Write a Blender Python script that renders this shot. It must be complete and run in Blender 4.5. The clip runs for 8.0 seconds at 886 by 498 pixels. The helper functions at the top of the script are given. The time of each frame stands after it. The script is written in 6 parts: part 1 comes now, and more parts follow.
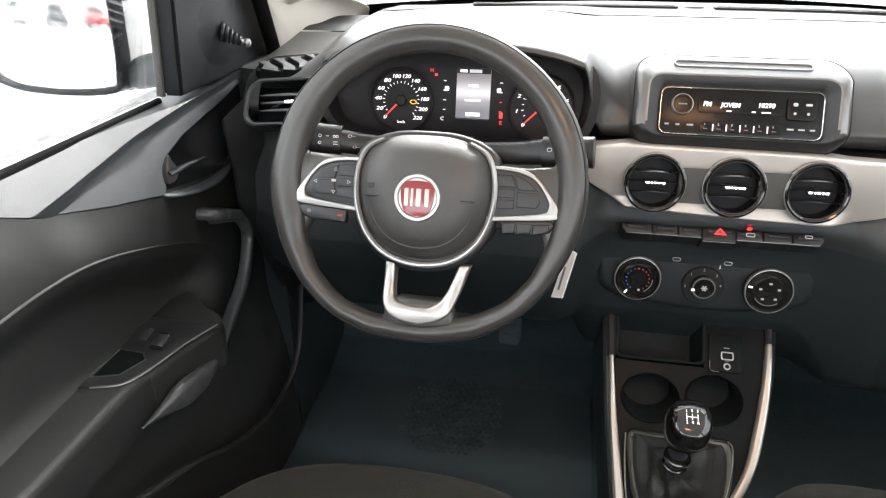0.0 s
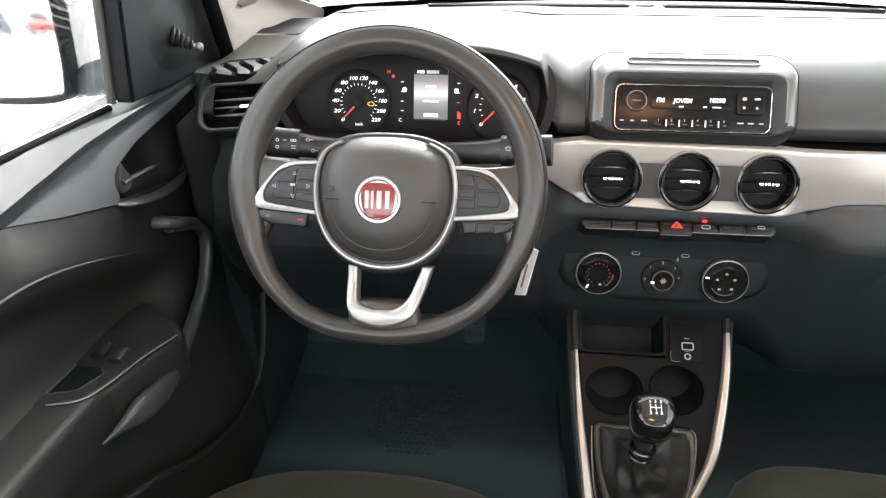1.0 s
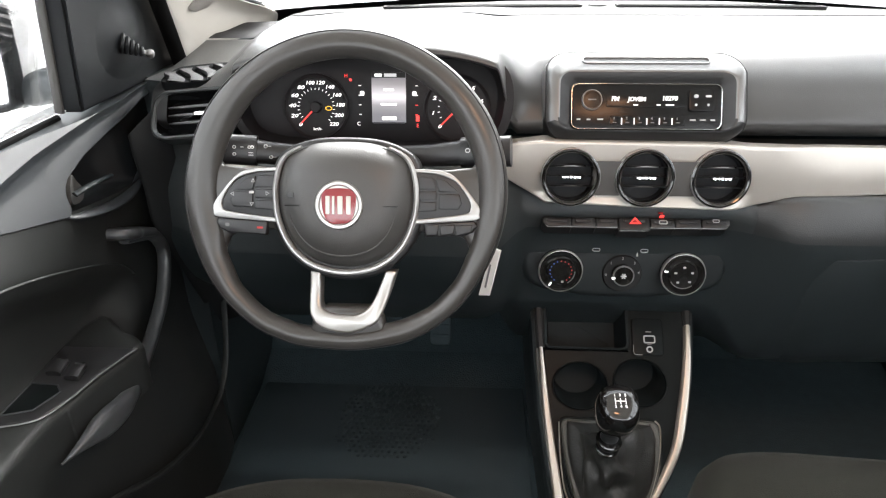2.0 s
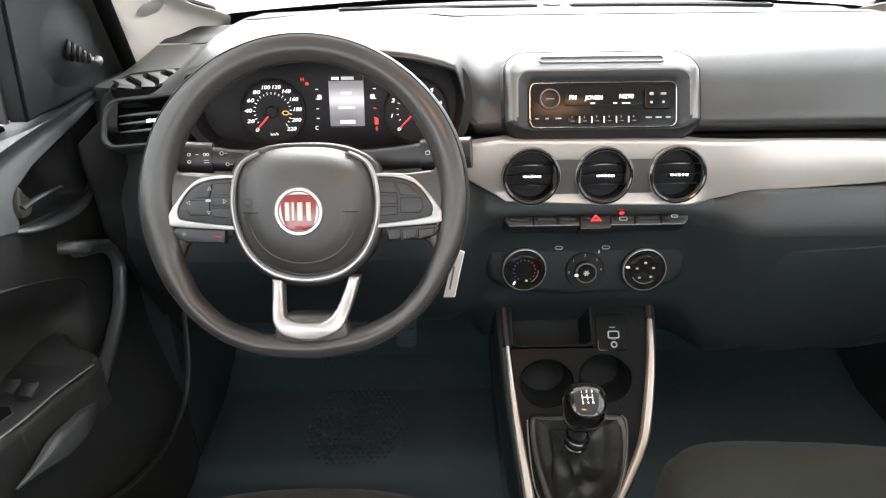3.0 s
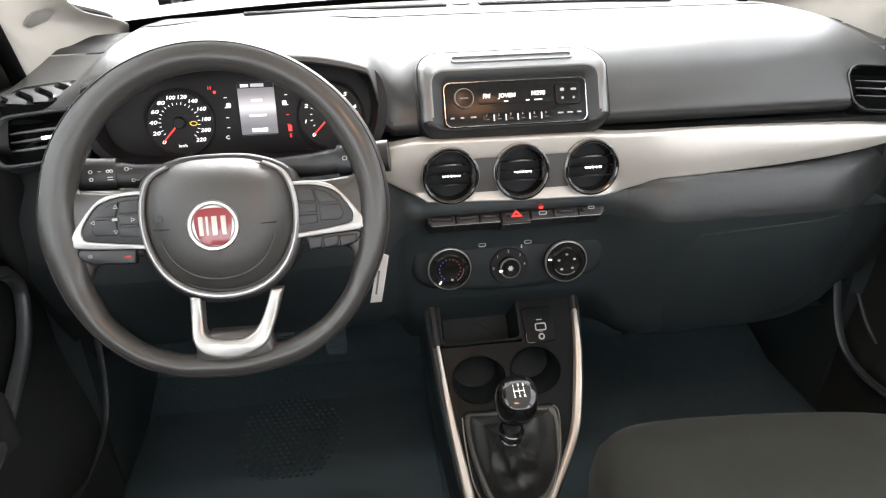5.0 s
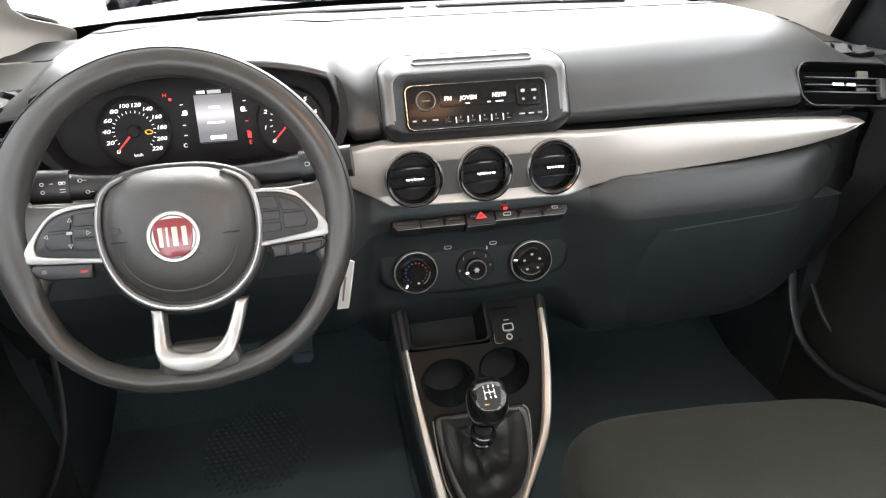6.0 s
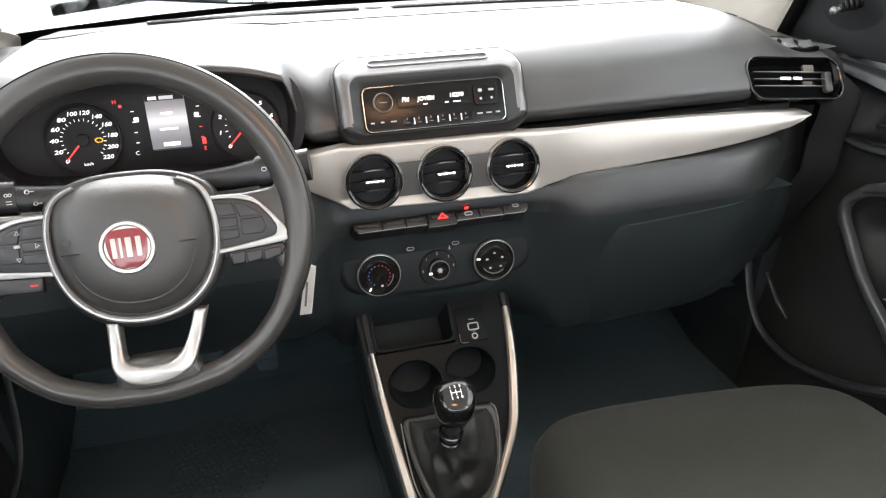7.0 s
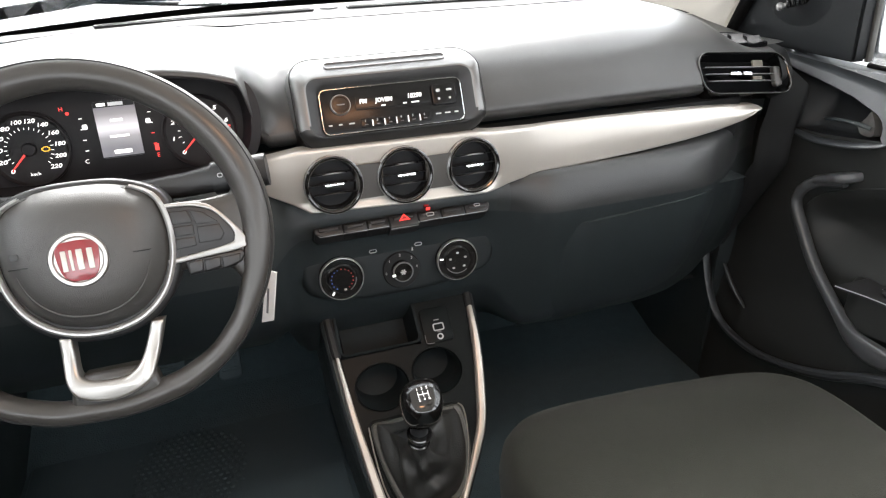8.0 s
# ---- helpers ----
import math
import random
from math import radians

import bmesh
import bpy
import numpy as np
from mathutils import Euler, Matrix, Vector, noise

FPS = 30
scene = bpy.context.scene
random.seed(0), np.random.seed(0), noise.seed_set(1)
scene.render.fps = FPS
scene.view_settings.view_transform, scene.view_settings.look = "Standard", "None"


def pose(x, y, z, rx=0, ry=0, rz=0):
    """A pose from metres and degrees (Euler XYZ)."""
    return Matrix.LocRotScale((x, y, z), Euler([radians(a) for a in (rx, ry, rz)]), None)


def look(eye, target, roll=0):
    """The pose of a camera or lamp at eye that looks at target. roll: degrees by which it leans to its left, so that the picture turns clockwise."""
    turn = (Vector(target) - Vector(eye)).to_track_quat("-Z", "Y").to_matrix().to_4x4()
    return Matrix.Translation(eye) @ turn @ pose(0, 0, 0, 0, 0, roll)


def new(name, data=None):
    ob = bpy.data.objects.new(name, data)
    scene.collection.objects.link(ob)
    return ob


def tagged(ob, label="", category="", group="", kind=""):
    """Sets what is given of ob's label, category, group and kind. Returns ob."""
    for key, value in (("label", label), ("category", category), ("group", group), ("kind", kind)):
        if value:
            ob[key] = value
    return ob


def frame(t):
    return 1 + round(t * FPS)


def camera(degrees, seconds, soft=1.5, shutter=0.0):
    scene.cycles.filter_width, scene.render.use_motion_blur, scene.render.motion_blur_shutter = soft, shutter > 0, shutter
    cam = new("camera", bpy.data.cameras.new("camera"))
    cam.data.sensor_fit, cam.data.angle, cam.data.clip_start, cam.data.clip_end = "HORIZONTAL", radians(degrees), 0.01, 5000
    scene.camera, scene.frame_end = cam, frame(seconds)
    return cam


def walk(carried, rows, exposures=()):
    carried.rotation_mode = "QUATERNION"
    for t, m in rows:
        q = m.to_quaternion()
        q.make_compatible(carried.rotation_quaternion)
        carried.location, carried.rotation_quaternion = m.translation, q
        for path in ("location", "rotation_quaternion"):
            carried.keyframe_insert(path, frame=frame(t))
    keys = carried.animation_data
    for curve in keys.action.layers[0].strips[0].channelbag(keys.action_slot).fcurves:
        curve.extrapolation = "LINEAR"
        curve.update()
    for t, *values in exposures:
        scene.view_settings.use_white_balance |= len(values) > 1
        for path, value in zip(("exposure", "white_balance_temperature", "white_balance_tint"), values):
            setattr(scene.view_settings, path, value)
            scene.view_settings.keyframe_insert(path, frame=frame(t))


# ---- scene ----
cam = camera(67.0, 8.0, soft=1.2)
PATH = [
    (0, (-0.2322, -0.8886, 0.9239), (-0.5744, 1.0306, -0.0515), 0.16),
    (0.5, (-0.2322, -0.8887, 0.9229), (-0.5156, 1.0416, -0.0503), 0.02),
    (1, (-0.2311, -0.8886, 0.9239), (-0.4556, 1.0495, -0.0488), -0.12),
    (1.5, (-0.2311, -0.8894, 0.9262), (-0.3946, 1.055, -0.047), -0.25),
    (3, (-0.23, -0.8828, 0.9278), (-0.218, 1.0684, -0.045), -0.67),
    (3.5, (-0.2289, -0.8827, 0.9289), (-0.1548, 1.0662, -0.0447), -0.8),
    (4, (-0.2267, -0.8816, 0.9287), (-0.0937, 1.0642, -0.0434), -0.93),
    (4.5, (-0.2245, -0.8804, 0.9297), (-0.0338, 1.0595, -0.0464), -1.07),
    (6, (-0.2311, -0.8727, 0.9302), (0.1417, 1.0411, -0.0447), -1.27),
    (6.5, (-0.23, -0.8728, 0.9291), (0.2017, 1.0301, -0.0448), -1.41),
    (7, (-0.2267, -0.8716, 0.9311), (0.2562, 1.0157, -0.0469), -1.57),
    (7.5, (-0.2245, -0.8694, 0.931), (0.3161, 1.0012, -0.05), -1.71),
    (8, (-0.2234, -0.8682, 0.932), (0.3706, 0.9846, -0.0518), -1.75),
]
walk(cam, [(t, look(eye, target, roll)) for t, eye, target, roll in PATH])

# ---------------------------------------------------------------- light
world = bpy.data.worlds.new("showroom_light")
scene.world = world
world.use_nodes = True
wn, wl = world.node_tree.nodes, world.node_tree.links
wn["Background"].inputs["Color"].default_value = (0.96, 1.0, 1.04, 1)
wn["Background"].inputs["Strength"].default_value = 6.0
scene.view_settings.exposure = 0.27


def area_lamp(name, eye, target, sx, sy, watts, tint=(1, 0.99, 0.97)):
    lamp = bpy.data.lights.new(name, "AREA")
    lamp.shape, lamp.size, lamp.size_y, lamp.energy, lamp.color = "RECTANGLE", sx, sy, watts, tint
    ob = new(name, lamp)
    ob.matrix_basis = look(eye, target)
    return ob


# an added, unseen lamp ahead of and above the windscreen brightens the dashboard top
area_lamp("dash_sheen_lamp", (0.2, 2.6, 2.6), (0.0, 0.3, 0.7), 3.0, 1.2, 420)

# an added warm lamp, unseen under the roof lining, for orange glints on the wheel
area_lamp("warm_glint_lamp", (-0.02, -0.66, 1.150), (-0.02, -0.62, 0.0), 0.20, 0.13, 1.6, (1.0, 0.49, 0.24))

# ---------------------------------------------------------------- materials


def material(name, base, rough=0.5, metal=0.0, grain=0.0, grain_size=0.001, mottle=0.12, mottle_size=0.05, spec=0.5, coat=0.0):
    m = bpy.data.materials.new(name)
    m.use_nodes = True
    n, l = m.node_tree.nodes, m.node_tree.links
    b = n["Principled BSDF"]
    b.inputs["Metallic"].default_value = metal
    b.inputs["Specular IOR Level"].default_value = spec
    b.inputs["Coat Weight"].default_value = coat
    b.inputs["Coat Roughness"].default_value = 0.05
    tex = n.new("ShaderNodeTexCoord")
    big = n.new("ShaderNodeTexNoise")
    big.inputs["Scale"].default_value, big.inputs["Detail"].default_value = 1 / mottle_size, 5
    l.new(tex.outputs["Object"], big.inputs["Vector"])
    ramp = n.new("ShaderNodeMixRGB")
    lo, hi = [c * (1 - mottle) for c in base], [min(1, c * (1 + mottle)) for c in base]
    ramp.inputs[1].default_value, ramp.inputs[2].default_value = (*lo, 1), (*hi, 1)
    l.new(big.outputs["Fac"], ramp.inputs[0])
    l.new(ramp.outputs[0], b.inputs["Base Color"])
    mr = n.new("ShaderNodeMapRange")
    mr.inputs["To Min"].default_value, mr.inputs["To Max"].default_value = max(0.02, rough * 0.86), min(1, rough * 1.14)
    l.new(big.outputs["Fac"], mr.inputs["Value"])
    l.new(mr.outputs["Result"], b.inputs["Roughness"])
    if grain:
        fine = n.new("ShaderNodeTexNoise")
        fine.inputs["Scale"].default_value, fine.inputs["Detail"].default_value = 1 / grain_size, 2
        l.new(tex.outputs["Object"], fine.inputs["Vector"])
        bump = n.new("ShaderNodeBump")
        bump.inputs["Strength"].default_value, bump.inputs["Distance"].default_value = grain, grain_size
        l.new(fine.outputs["Fac"], bump.inputs["Height"])
        l.new(bump.outputs["Normal"], b.inputs["Normal"])
    return m


def glowing(name, colour, strength):
    m = bpy.data.materials.new(name)
    m.use_nodes = True
    b = m.node_tree.nodes["Principled BSDF"]
    b.inputs["Base Color"].default_value = (*[c * 0.3 for c in colour], 1)
    b.inputs["Emission Color"].default_value = (*colour, 1)
    b.inputs["Emission Strength"].default_value = strength
    return m


def fabric(name, base, cell, sheen):
    m = material(name, base, 0.95, grain=0.6, grain_size=cell, mottle=0.25, mottle_size=0.02, spec=0.15)
    m.node_tree.nodes["Principled BSDF"].inputs["Sheen Weight"].default_value = sheen
    return m


def clear_glass(name, tint=(1, 1, 1)):
    m = bpy.data.materials.new(name)
    m.use_nodes = True
    b = m.node_tree.nodes["Principled BSDF"]
    b.inputs["Base Color"].default_value = (*tint, 1)
    b.inputs["Transmission Weight"].default_value = 1
    b.inputs["Roughness"].default_value = 0.0
    b.inputs["IOR"].default_value = 1.45
    return m


PAD = material("dash_pad_plastic", (0.049, 0.049, 0.0485), 0.36, grain=0.16, grain_size=0.0012)
STRIP = material("dash_strip_plastic", (0.040, 0.040, 0.041), 0.72, spec=0.15, grain=0.35, grain_size=0.0012)
KNEE = material("lower_pad_plastic", (0.027, 0.0285, 0.029), 0.40, grain=0.3, grain_size=0.0012)
LOWER = material("lower_dash_plastic", (0.0165, 0.0220, 0.0238), 0.50, grain=0.3, grain_size=0.0012)
DOOR = material("door_plastic", (0.029, 0.0325, 0.0355), 0.43, grain=0.10, grain_size=0.0012, mottle=0.07)
PULL = material("pull_handle_plastic", (0.050, 0.052, 0.054), 0.30, grain=0.05, grain_size=0.0012, mottle=0.06)
DOORLOW = material("door_lower_plastic", (0.0165, 0.0178, 0.0172), 0.58, spec=0.36, grain=0.2, grain_size=0.0012)
RIM = material("wheel_grip_plastic", (0.044, 0.0418, 0.0390), 0.31, grain=0.03, grain_size=0.0008, mottle=0.03)
HUB = material("airbag_cover_plastic", (0.05, 0.049, 0.047), 0.42, grain=0.3, grain_size=0.0009)
SWITCHBLACK = material("switch_rubber", (0.017, 0.017, 0.018), 0.40)
SILVER = material("satin_silver_paint", (0.49, 0.463, 0.425), 0.33, metal=0.45, mottle=0.04, grain=0.05, grain_size=0.0006)
STRIPSILVER = material("champagne_silver_paint", (0.47, 0.44, 0.39), 0.34, metal=0.5, mottle=0.04, grain=0.05, grain_size=0.0006)
TRIM = material("wheel_trim_silver", (0.37, 0.367, 0.36), 0.30, metal=0.55, mottle=0.03)
CHROME = material("chrome", (0.85, 0.85, 0.85), 0.12, metal=1.0, mottle=0.03)
BRUSHED = material("grey_satin_bezel", (0.26, 0.26, 0.26), 0.34, metal=0.6, mottle=0.05, grain=0.1, grain_size=0.0008)
PIANO = material("gloss_black", (0.010, 0.0098, 0.0098), 0.13, mottle=0.2, coat=0.4)
BLACK = material("matt_black", (0.010, 0.0105, 0.011), 0.55, spec=0.3)
TRAY = material("console_tray_plastic", (0.0064, 0.0080, 0.0083), 0.34, spec=0.07, grain=0.06, grain_size=0.001)
# near black, stands in for the shade inside the outlets
GAP = material("vent_shade_black", (0.0050, 0.0055, 0.0060), 0.9, spec=0.04)
WELL = material("cup_well_plastic", (0.0110, 0.0140, 0.0150), 0.55, spec=0.10)
SAIL = material("corner_panel_plastic", (0.008, 0.0092, 0.0105), 0.5, spec=0.28, grain=0.2, grain_size=0.0012)
SATIN = material("satin_chrome", (0.385, 0.372, 0.355), 0.30, metal=0.72, mottle=0.05)
VENT = material("vent_black", (0.009, 0.0098, 0.0115), 0.6, spec=0.25)
BEZEL = material("bezel_satin_grey", (0.165, 0.165, 0.163), 0.33, metal=0.65, mottle=0.05)
SLATEDGE = material("slat_edge_grey", (0.29, 0.29, 0.295), 0.4)
SLATFACE = material("slat_face_grey", (0.075, 0.077, 0.080), 0.45)
VENTSLAT = material("vent_slat_black", (0.014, 0.0150, 0.018), 0.28)
RADIOFACE = material("radio_gloss_black", (0.0045, 0.0045, 0.005), 0.22, spec=0.22, mottle=0.2)
FRAMEGREY = material("radio_frame_plastic", (0.016, 0.016, 0.0165), 0.46, grain=0.15, grain_size=0.001)
# paler than the lower dash: the glare on the stack is put into its colour
STACK = material("stack_glare_plastic", (0.034, 0.0385, 0.0395), 0.42, grain=0.25, grain_size=0.0012)
GREY = material("dark_grey_insert", (0.075, 0.073, 0.070), 0.5, grain=0.2, grain_size=0.001)
BEIGE = material("beige_pillar_trim", (0.43, 0.410, 0.380), 0.65, grain=0.25, grain_size=0.0015, mottle=0.05)
BEIGEHOLE = material("grille_hole_shade", (0.30, 0.285, 0.265), 0.8)
SEAT = fabric("seat_cloth", (0.0172, 0.0176, 0.0138), 0.0016, 0.05)
CARPET = fabric("carpet", (0.034, 0.050, 0.056), 0.003, 0.06)
MATRUBBER = material("mat_rubber", (0.033, 0.047, 0.053), 0.75, spec=0.25, grain=0.3, grain_size=0.002)
LEATHER = material("boot_leather", (0.019, 0.0193, 0.0180), 0.42, grain=0.4, grain_size=0.002)
# boot leather made paler, for the light on the padded border
HIDE = material("lit_border_leather", (0.058, 0.058, 0.052), 0.5, grain=0.4, grain_size=0.002)
LINER = material("roof_lining", (0.5, 0.48, 0.45), 0.95, grain=0.3, grain_size=0.002)
BODY = material("white_car_paint", (0.8, 0.8, 0.79), 0.25, mottle=0.02, coat=0.5)
RUBBER = material("window_rubber", (0.006, 0.006, 0.006), 0.85, spec=0.06)
FLOORTILE = material("showroom_tile", (0.6, 0.59, 0.57), 0.3, mottle=0.06, mottle_size=0.4)
RED = material("emblem_red_enamel", (0.22, 0.012, 0.018), 0.25, coat=0.6, mottle=0.08)
PAPER = material("paper_tag", (0.72, 0.71, 0.68), 0.6, mottle=0.05)
CLUSTER = material("cluster_face_black", (0.0095, 0.0078, 0.0086), 0.5, spec=0.25)
PANELBLACK = material("climate_panel_black", (0.0115, 0.0150, 0.0165), 0.5, spec=0.35, grain=0.2, grain_size=0.001)
INK = material("printed_grey", (0.45, 0.45, 0.45), 0.6)
MARK = material("printed_white", (0.72, 0.72, 0.72), 0.6)
STICKER = material("tan_sticker", (0.13, 0.12, 0.098), 0.6)
DIMINK = material("printed_dark_grey", (0.16, 0.16, 0.16), 0.6)
REDPRINT = material("printed_red", (0.5, 0.03, 0.03), 0.5)
BLUEPRINT = material("printed_blue", (0.05, 0.12, 0.5), 0.5)
MIRRORGLASS = material("mirror_silver", (0.93, 0.93, 0.93), 0.06, metal=1.0, mottle=0.0)
GLASS = clear_glass("window_glass")
LIT = glowing("lit_white", (1.0, 0.97, 0.95), 1.6)
LITDIM = glowing("lit_grey", (0.9, 0.9, 0.92), 0.5)
LITRED = glowing("lit_red", (1.0, 0.06, 0.05), 1.3)
LITAMBER = glowing("lit_amber", (1.0, 0.55, 0.05), 1.2)
SCREEN = glowing("lit_screen_grey", (0.62, 0.58, 0.62), 1.05)
sn, sk = SCREEN.node_tree.nodes, SCREEN.node_tree.links
co_, sep, rmp = sn.new("ShaderNodeTexCoord"), sn.new("ShaderNodeSeparateXYZ"), sn.new("ShaderNodeValToRGB")
sk.new(co_.outputs["Generated"], sep.inputs[0])
sk.new(sep.outputs["Y"], rmp.inputs[0])
rmp.color_ramp.elements[0].position, rmp.color_ramp.elements[0].color = 0.18, (0.10, 0.10, 0.11, 1)
rmp.color_ramp.elements[1].position, rmp.color_ramp.elements[1].color = 0.90, (0.10, 0.10, 0.11, 1)
for at, v in ((0.36, 0.22), (0.52, 0.75), (0.62, 0.5), (0.76, 0.2)):
    rmp.color_ramp.elements.new(at).color = (v, v * 0.96, v, 1)
sk.new(rmp.outputs[0], sn["Principled BSDF"].inputs["Emission Color"])

# ---------------------------------------------------------------- shaping helpers


def thing(name, m, label, category, group="", kind=""):
    ob = new(name)
    ob.empty_display_size = 0.02
    ob.matrix_basis = m
    return tagged(ob, label, category, group, kind)


def finish(bm, name, mat, angle=35):
    bmesh.ops.recalc_face_normals(bm, faces=bm.faces)
    me = bpy.data.meshes.new(name)
    bm.to_mesh(me)
    bm.free()
    me.materials.append(mat)
    me.polygons.foreach_set("use_smooth", [True] * len(me.polygons))
    me.set_sharp_from_angle(angle=radians(angle))
    return me


def part(name, bm, mat, parent, label="", angle=35):
    ob = new(name, finish(bm, name, mat, angle))
    ob.parent = parent
    if label:
        ob["label"] = label
    return ob


def solo(name, bm, mat, label, category, group="", kind="", angle=35):
    return tagged(new(name, finish(bm, name, mat, angle)), label, category, group, kind)


def face_pose(o, lean):
    """A frame on a face that leans back by some degrees: x right, y up the face, z out of it."""
    return pose(*o, 90 - lean, 0, 0)


def grid(rows, close_u=False, close_v=False, bm=None):
    bm = bm or bmesh.new()
    vs = [[bm.verts.new(p) for p in r] for r in rows]
    nu, nv = len(vs), len(vs[0])
    for i in range(nu if close_u else nu - 1):
        for j in range(nv if close_v else nv - 1):
            a, b, c, d = vs[i][j], vs[i][(j + 1) % nv], vs[(i + 1) % nu][(j + 1) % nv], vs[(i + 1) % nu][j]
            if len({a, b, c, d}) == 4:
                bm.faces.new((a, b, c, d))
    return bm


def cap(bm, ring):
    bm.faces.new(ring)


def inset(outline, d):
    """The outline drawn in by d (counter-clockwise outlines)."""
    n, out = len(outline), []
    for i in range(n):
        p, q, r = Vector(outline[i - 1]), Vector(outline[i]), Vector(outline[(i + 1) % n])
        e1, e2 = (q - p), (r - q)
        e1 = e1.normalized() if e1.length > 1e-9 else Vector((1, 0))
        e2 = e2.normalized() if e2.length > 1e-9 else e1
        m = Vector((-e1.y - e2.y, e1.x + e2.x))
        m = m.normalized() if m.length > 1e-6 else Vector((-e1.y, e1.x))
        k = max(0.5, m.dot(Vector((-e1.y, e1.x))))
        out.append((q.x + m.x * d / k, q.y + m.y * d / k))
    return out


def plate(outline, z0, z1, bevel=0.001, bm=None, steps=3):
    """A plate with a rounded upper edge, from an outline run counter-clockwise."""
    bm = bm or bmesh.new()
    bevel = min(bevel, (z1 - z0) * 0.95)
    rings = [[(x, y, z0) for x, y in outline]]
    for k in range(steps + 1):
        a = math.pi / 2 * k / steps
        o = inset(outline, bevel * (1 - math.cos(a)))
        rings.append([(x, y, z1 - bevel + bevel * math.sin(a)) for x, y in o])
    first = len(bm.verts)
    grid(rings, close_v=True, bm=bm)
    bm.verts.ensure_lookup_table()
    n = len(outline)
    cap(bm, bm.verts[first:first + n][::-1])
    cap(bm, bm.verts[first + n * (steps + 1):first + n * (steps + 2)])
    return bm


def hoop(outer, inner, z0, z1, bevel=0.001, bm=None):
    """A flat frame between two outlines of equal length, its upper edges rounded."""
    rings = [[(x, y, z0) for x, y in outer], [(x, y, z1 - bevel) for x, y in outer],
             [(x, y, z1) for x, y in inset(outer, bevel)],
             [(x, y, z1) for x, y in inset(inner, -bevel)], [(x, y, z1 - bevel) for x, y in inner], [(x, y, z0) for x, y in inner]]
    return grid(rings, close_u=True, close_v=True, bm=bm)


def rrect(w, h, r, n=6, cx=0.0, cy=0.0):
    out = []
    for sx, sy, a0 in ((1, 1, 0), (-1, 1, 90), (-1, -1, 180), (1, -1, 270)):
        for k in range(n + 1):
            a = radians(a0 + 90 * k / n)
            out.append((cx + sx * (w / 2 - r) + r * math.cos(a), cy + sy * (h / 2 - r) + r * math.sin(a)))
    return out


def disc(r, n=40, cx=0.0, cy=0.0, a0=0.0):
    return [(cx + r * math.cos(a0 + 2 * math.pi * k / n), cy + r * math.sin(a0 + 2 * math.pi * k / n)) for k in range(n)]


def spline(pts, n=8, closed=False):
    """A smooth run through the points, n steps from one to the next."""
    P = [Vector(p) for p in pts]
    m, out = len(P), []
    for i in range(m if closed else m - 1):
        if closed:
            p0, p1, p2, p3 = P[i - 1], P[i], P[(i + 1) % m], P[(i + 2) % m]
        else:
            p0, p1, p2, p3 = P[max(i - 1, 0)], P[i], P[i + 1], P[min(i + 2, m - 1)]
        for k in range(n):
            t = k / n
            out.append(0.5 * ((2 * p1) + (p2 - p0) * t + (2 * p0 - 5 * p1 + 4 * p2 - p3) * t * t + (3 * p1 - p0 - 3 * p2 + p3) * t ** 3))
    if not closed:
        out.append(P[-1])
    return [tuple(v) for v in out]


def sweep(path, half, n=12, up=(0, 0, 1), closed=False, ends=True, bm=None, power=1.0):
    """A bar along a path. half: (across, along up) half sizes, or a function of 0..1 that gives them. power under 1 squares the section."""
    bm = bm or bmesh.new()
    P = [Vector(p) for p in path]
    m, rings = len(P), []
    for i, p in enumerate(P):
        a = P[i - 1] if (i or closed) else P[i]
        b = P[(i + 1) % m] if (i < m - 1 or closed) else P[i]
        t = (b - a).normalized()
        side = t.cross(Vector(up)).normalized()
        u = side.cross(t).normalized()
        w, h = half(i / (m - 1)) if callable(half) else half
        ring = []
        for k in range(n):
            c, s = math.cos(2 * math.pi * k / n), math.sin(2 * math.pi * k / n)
            c, s = math.copysign(abs(c) ** power, c), math.copysign(abs(s) ** power, s)
            ring.append(tuple(p + side * (w * c) + u * (h * s)))
        rings.append(ring)
    first = len(bm.verts)
    grid(rings, close_u=closed, close_v=True, bm=bm)
    if ends and not closed:
        bm.verts.ensure_lookup_table()
        cap(bm, bm.verts[first:first + n])
        cap(bm, bm.verts[first + n * (m - 1):first + n * m])
    return bm


def lathe(profile, n=40, bm=None, cx=0.0, cy=0.0):
    """Turns a profile of (radius, height) about z."""
    return grid([[(cx + r * math.cos(2 * math.pi * k / n), cy + r * math.sin(2 * math.pi * k / n), z) for k in range(n)] for r, z in profile],
                close_v=True, bm=bm)


def box(x0, x1, y0, y1, z0, z1, bevel=0.0, bm=None):
    return plate([(x0, y0), (x1, y0), (x1, y1), (x0, y1)], z0, z1, bevel or 0.0002, bm=bm, steps=2 if bevel else 1)


def letters(string, size, mat, parent, x, y, z, turn=0.0, name="lettering", depth=0.0002, centre=True, slant=0.0, bold=0.0):
    cu = bpy.data.curves.new(name, "FONT")
    cu.body, cu.size, cu.extrude, cu.shear, cu.resolution_u, cu.offset = string, size, depth, slant, 2, bold
    cu.align_x, cu.align_y = ("CENTER" if centre else "LEFT"), "CENTER"
    tmp = new(name, cu)
    me = bpy.data.meshes.new_from_object(tmp)
    bpy.data.objects.remove(tmp)
    bpy.data.curves.remove(cu)
    me.materials.clear()
    me.materials.append(mat)
    ob = new(name, me)
    ob.parent = parent
    ob.matrix_basis = pose(x, y, z, 0, 0, turn)
    return ob


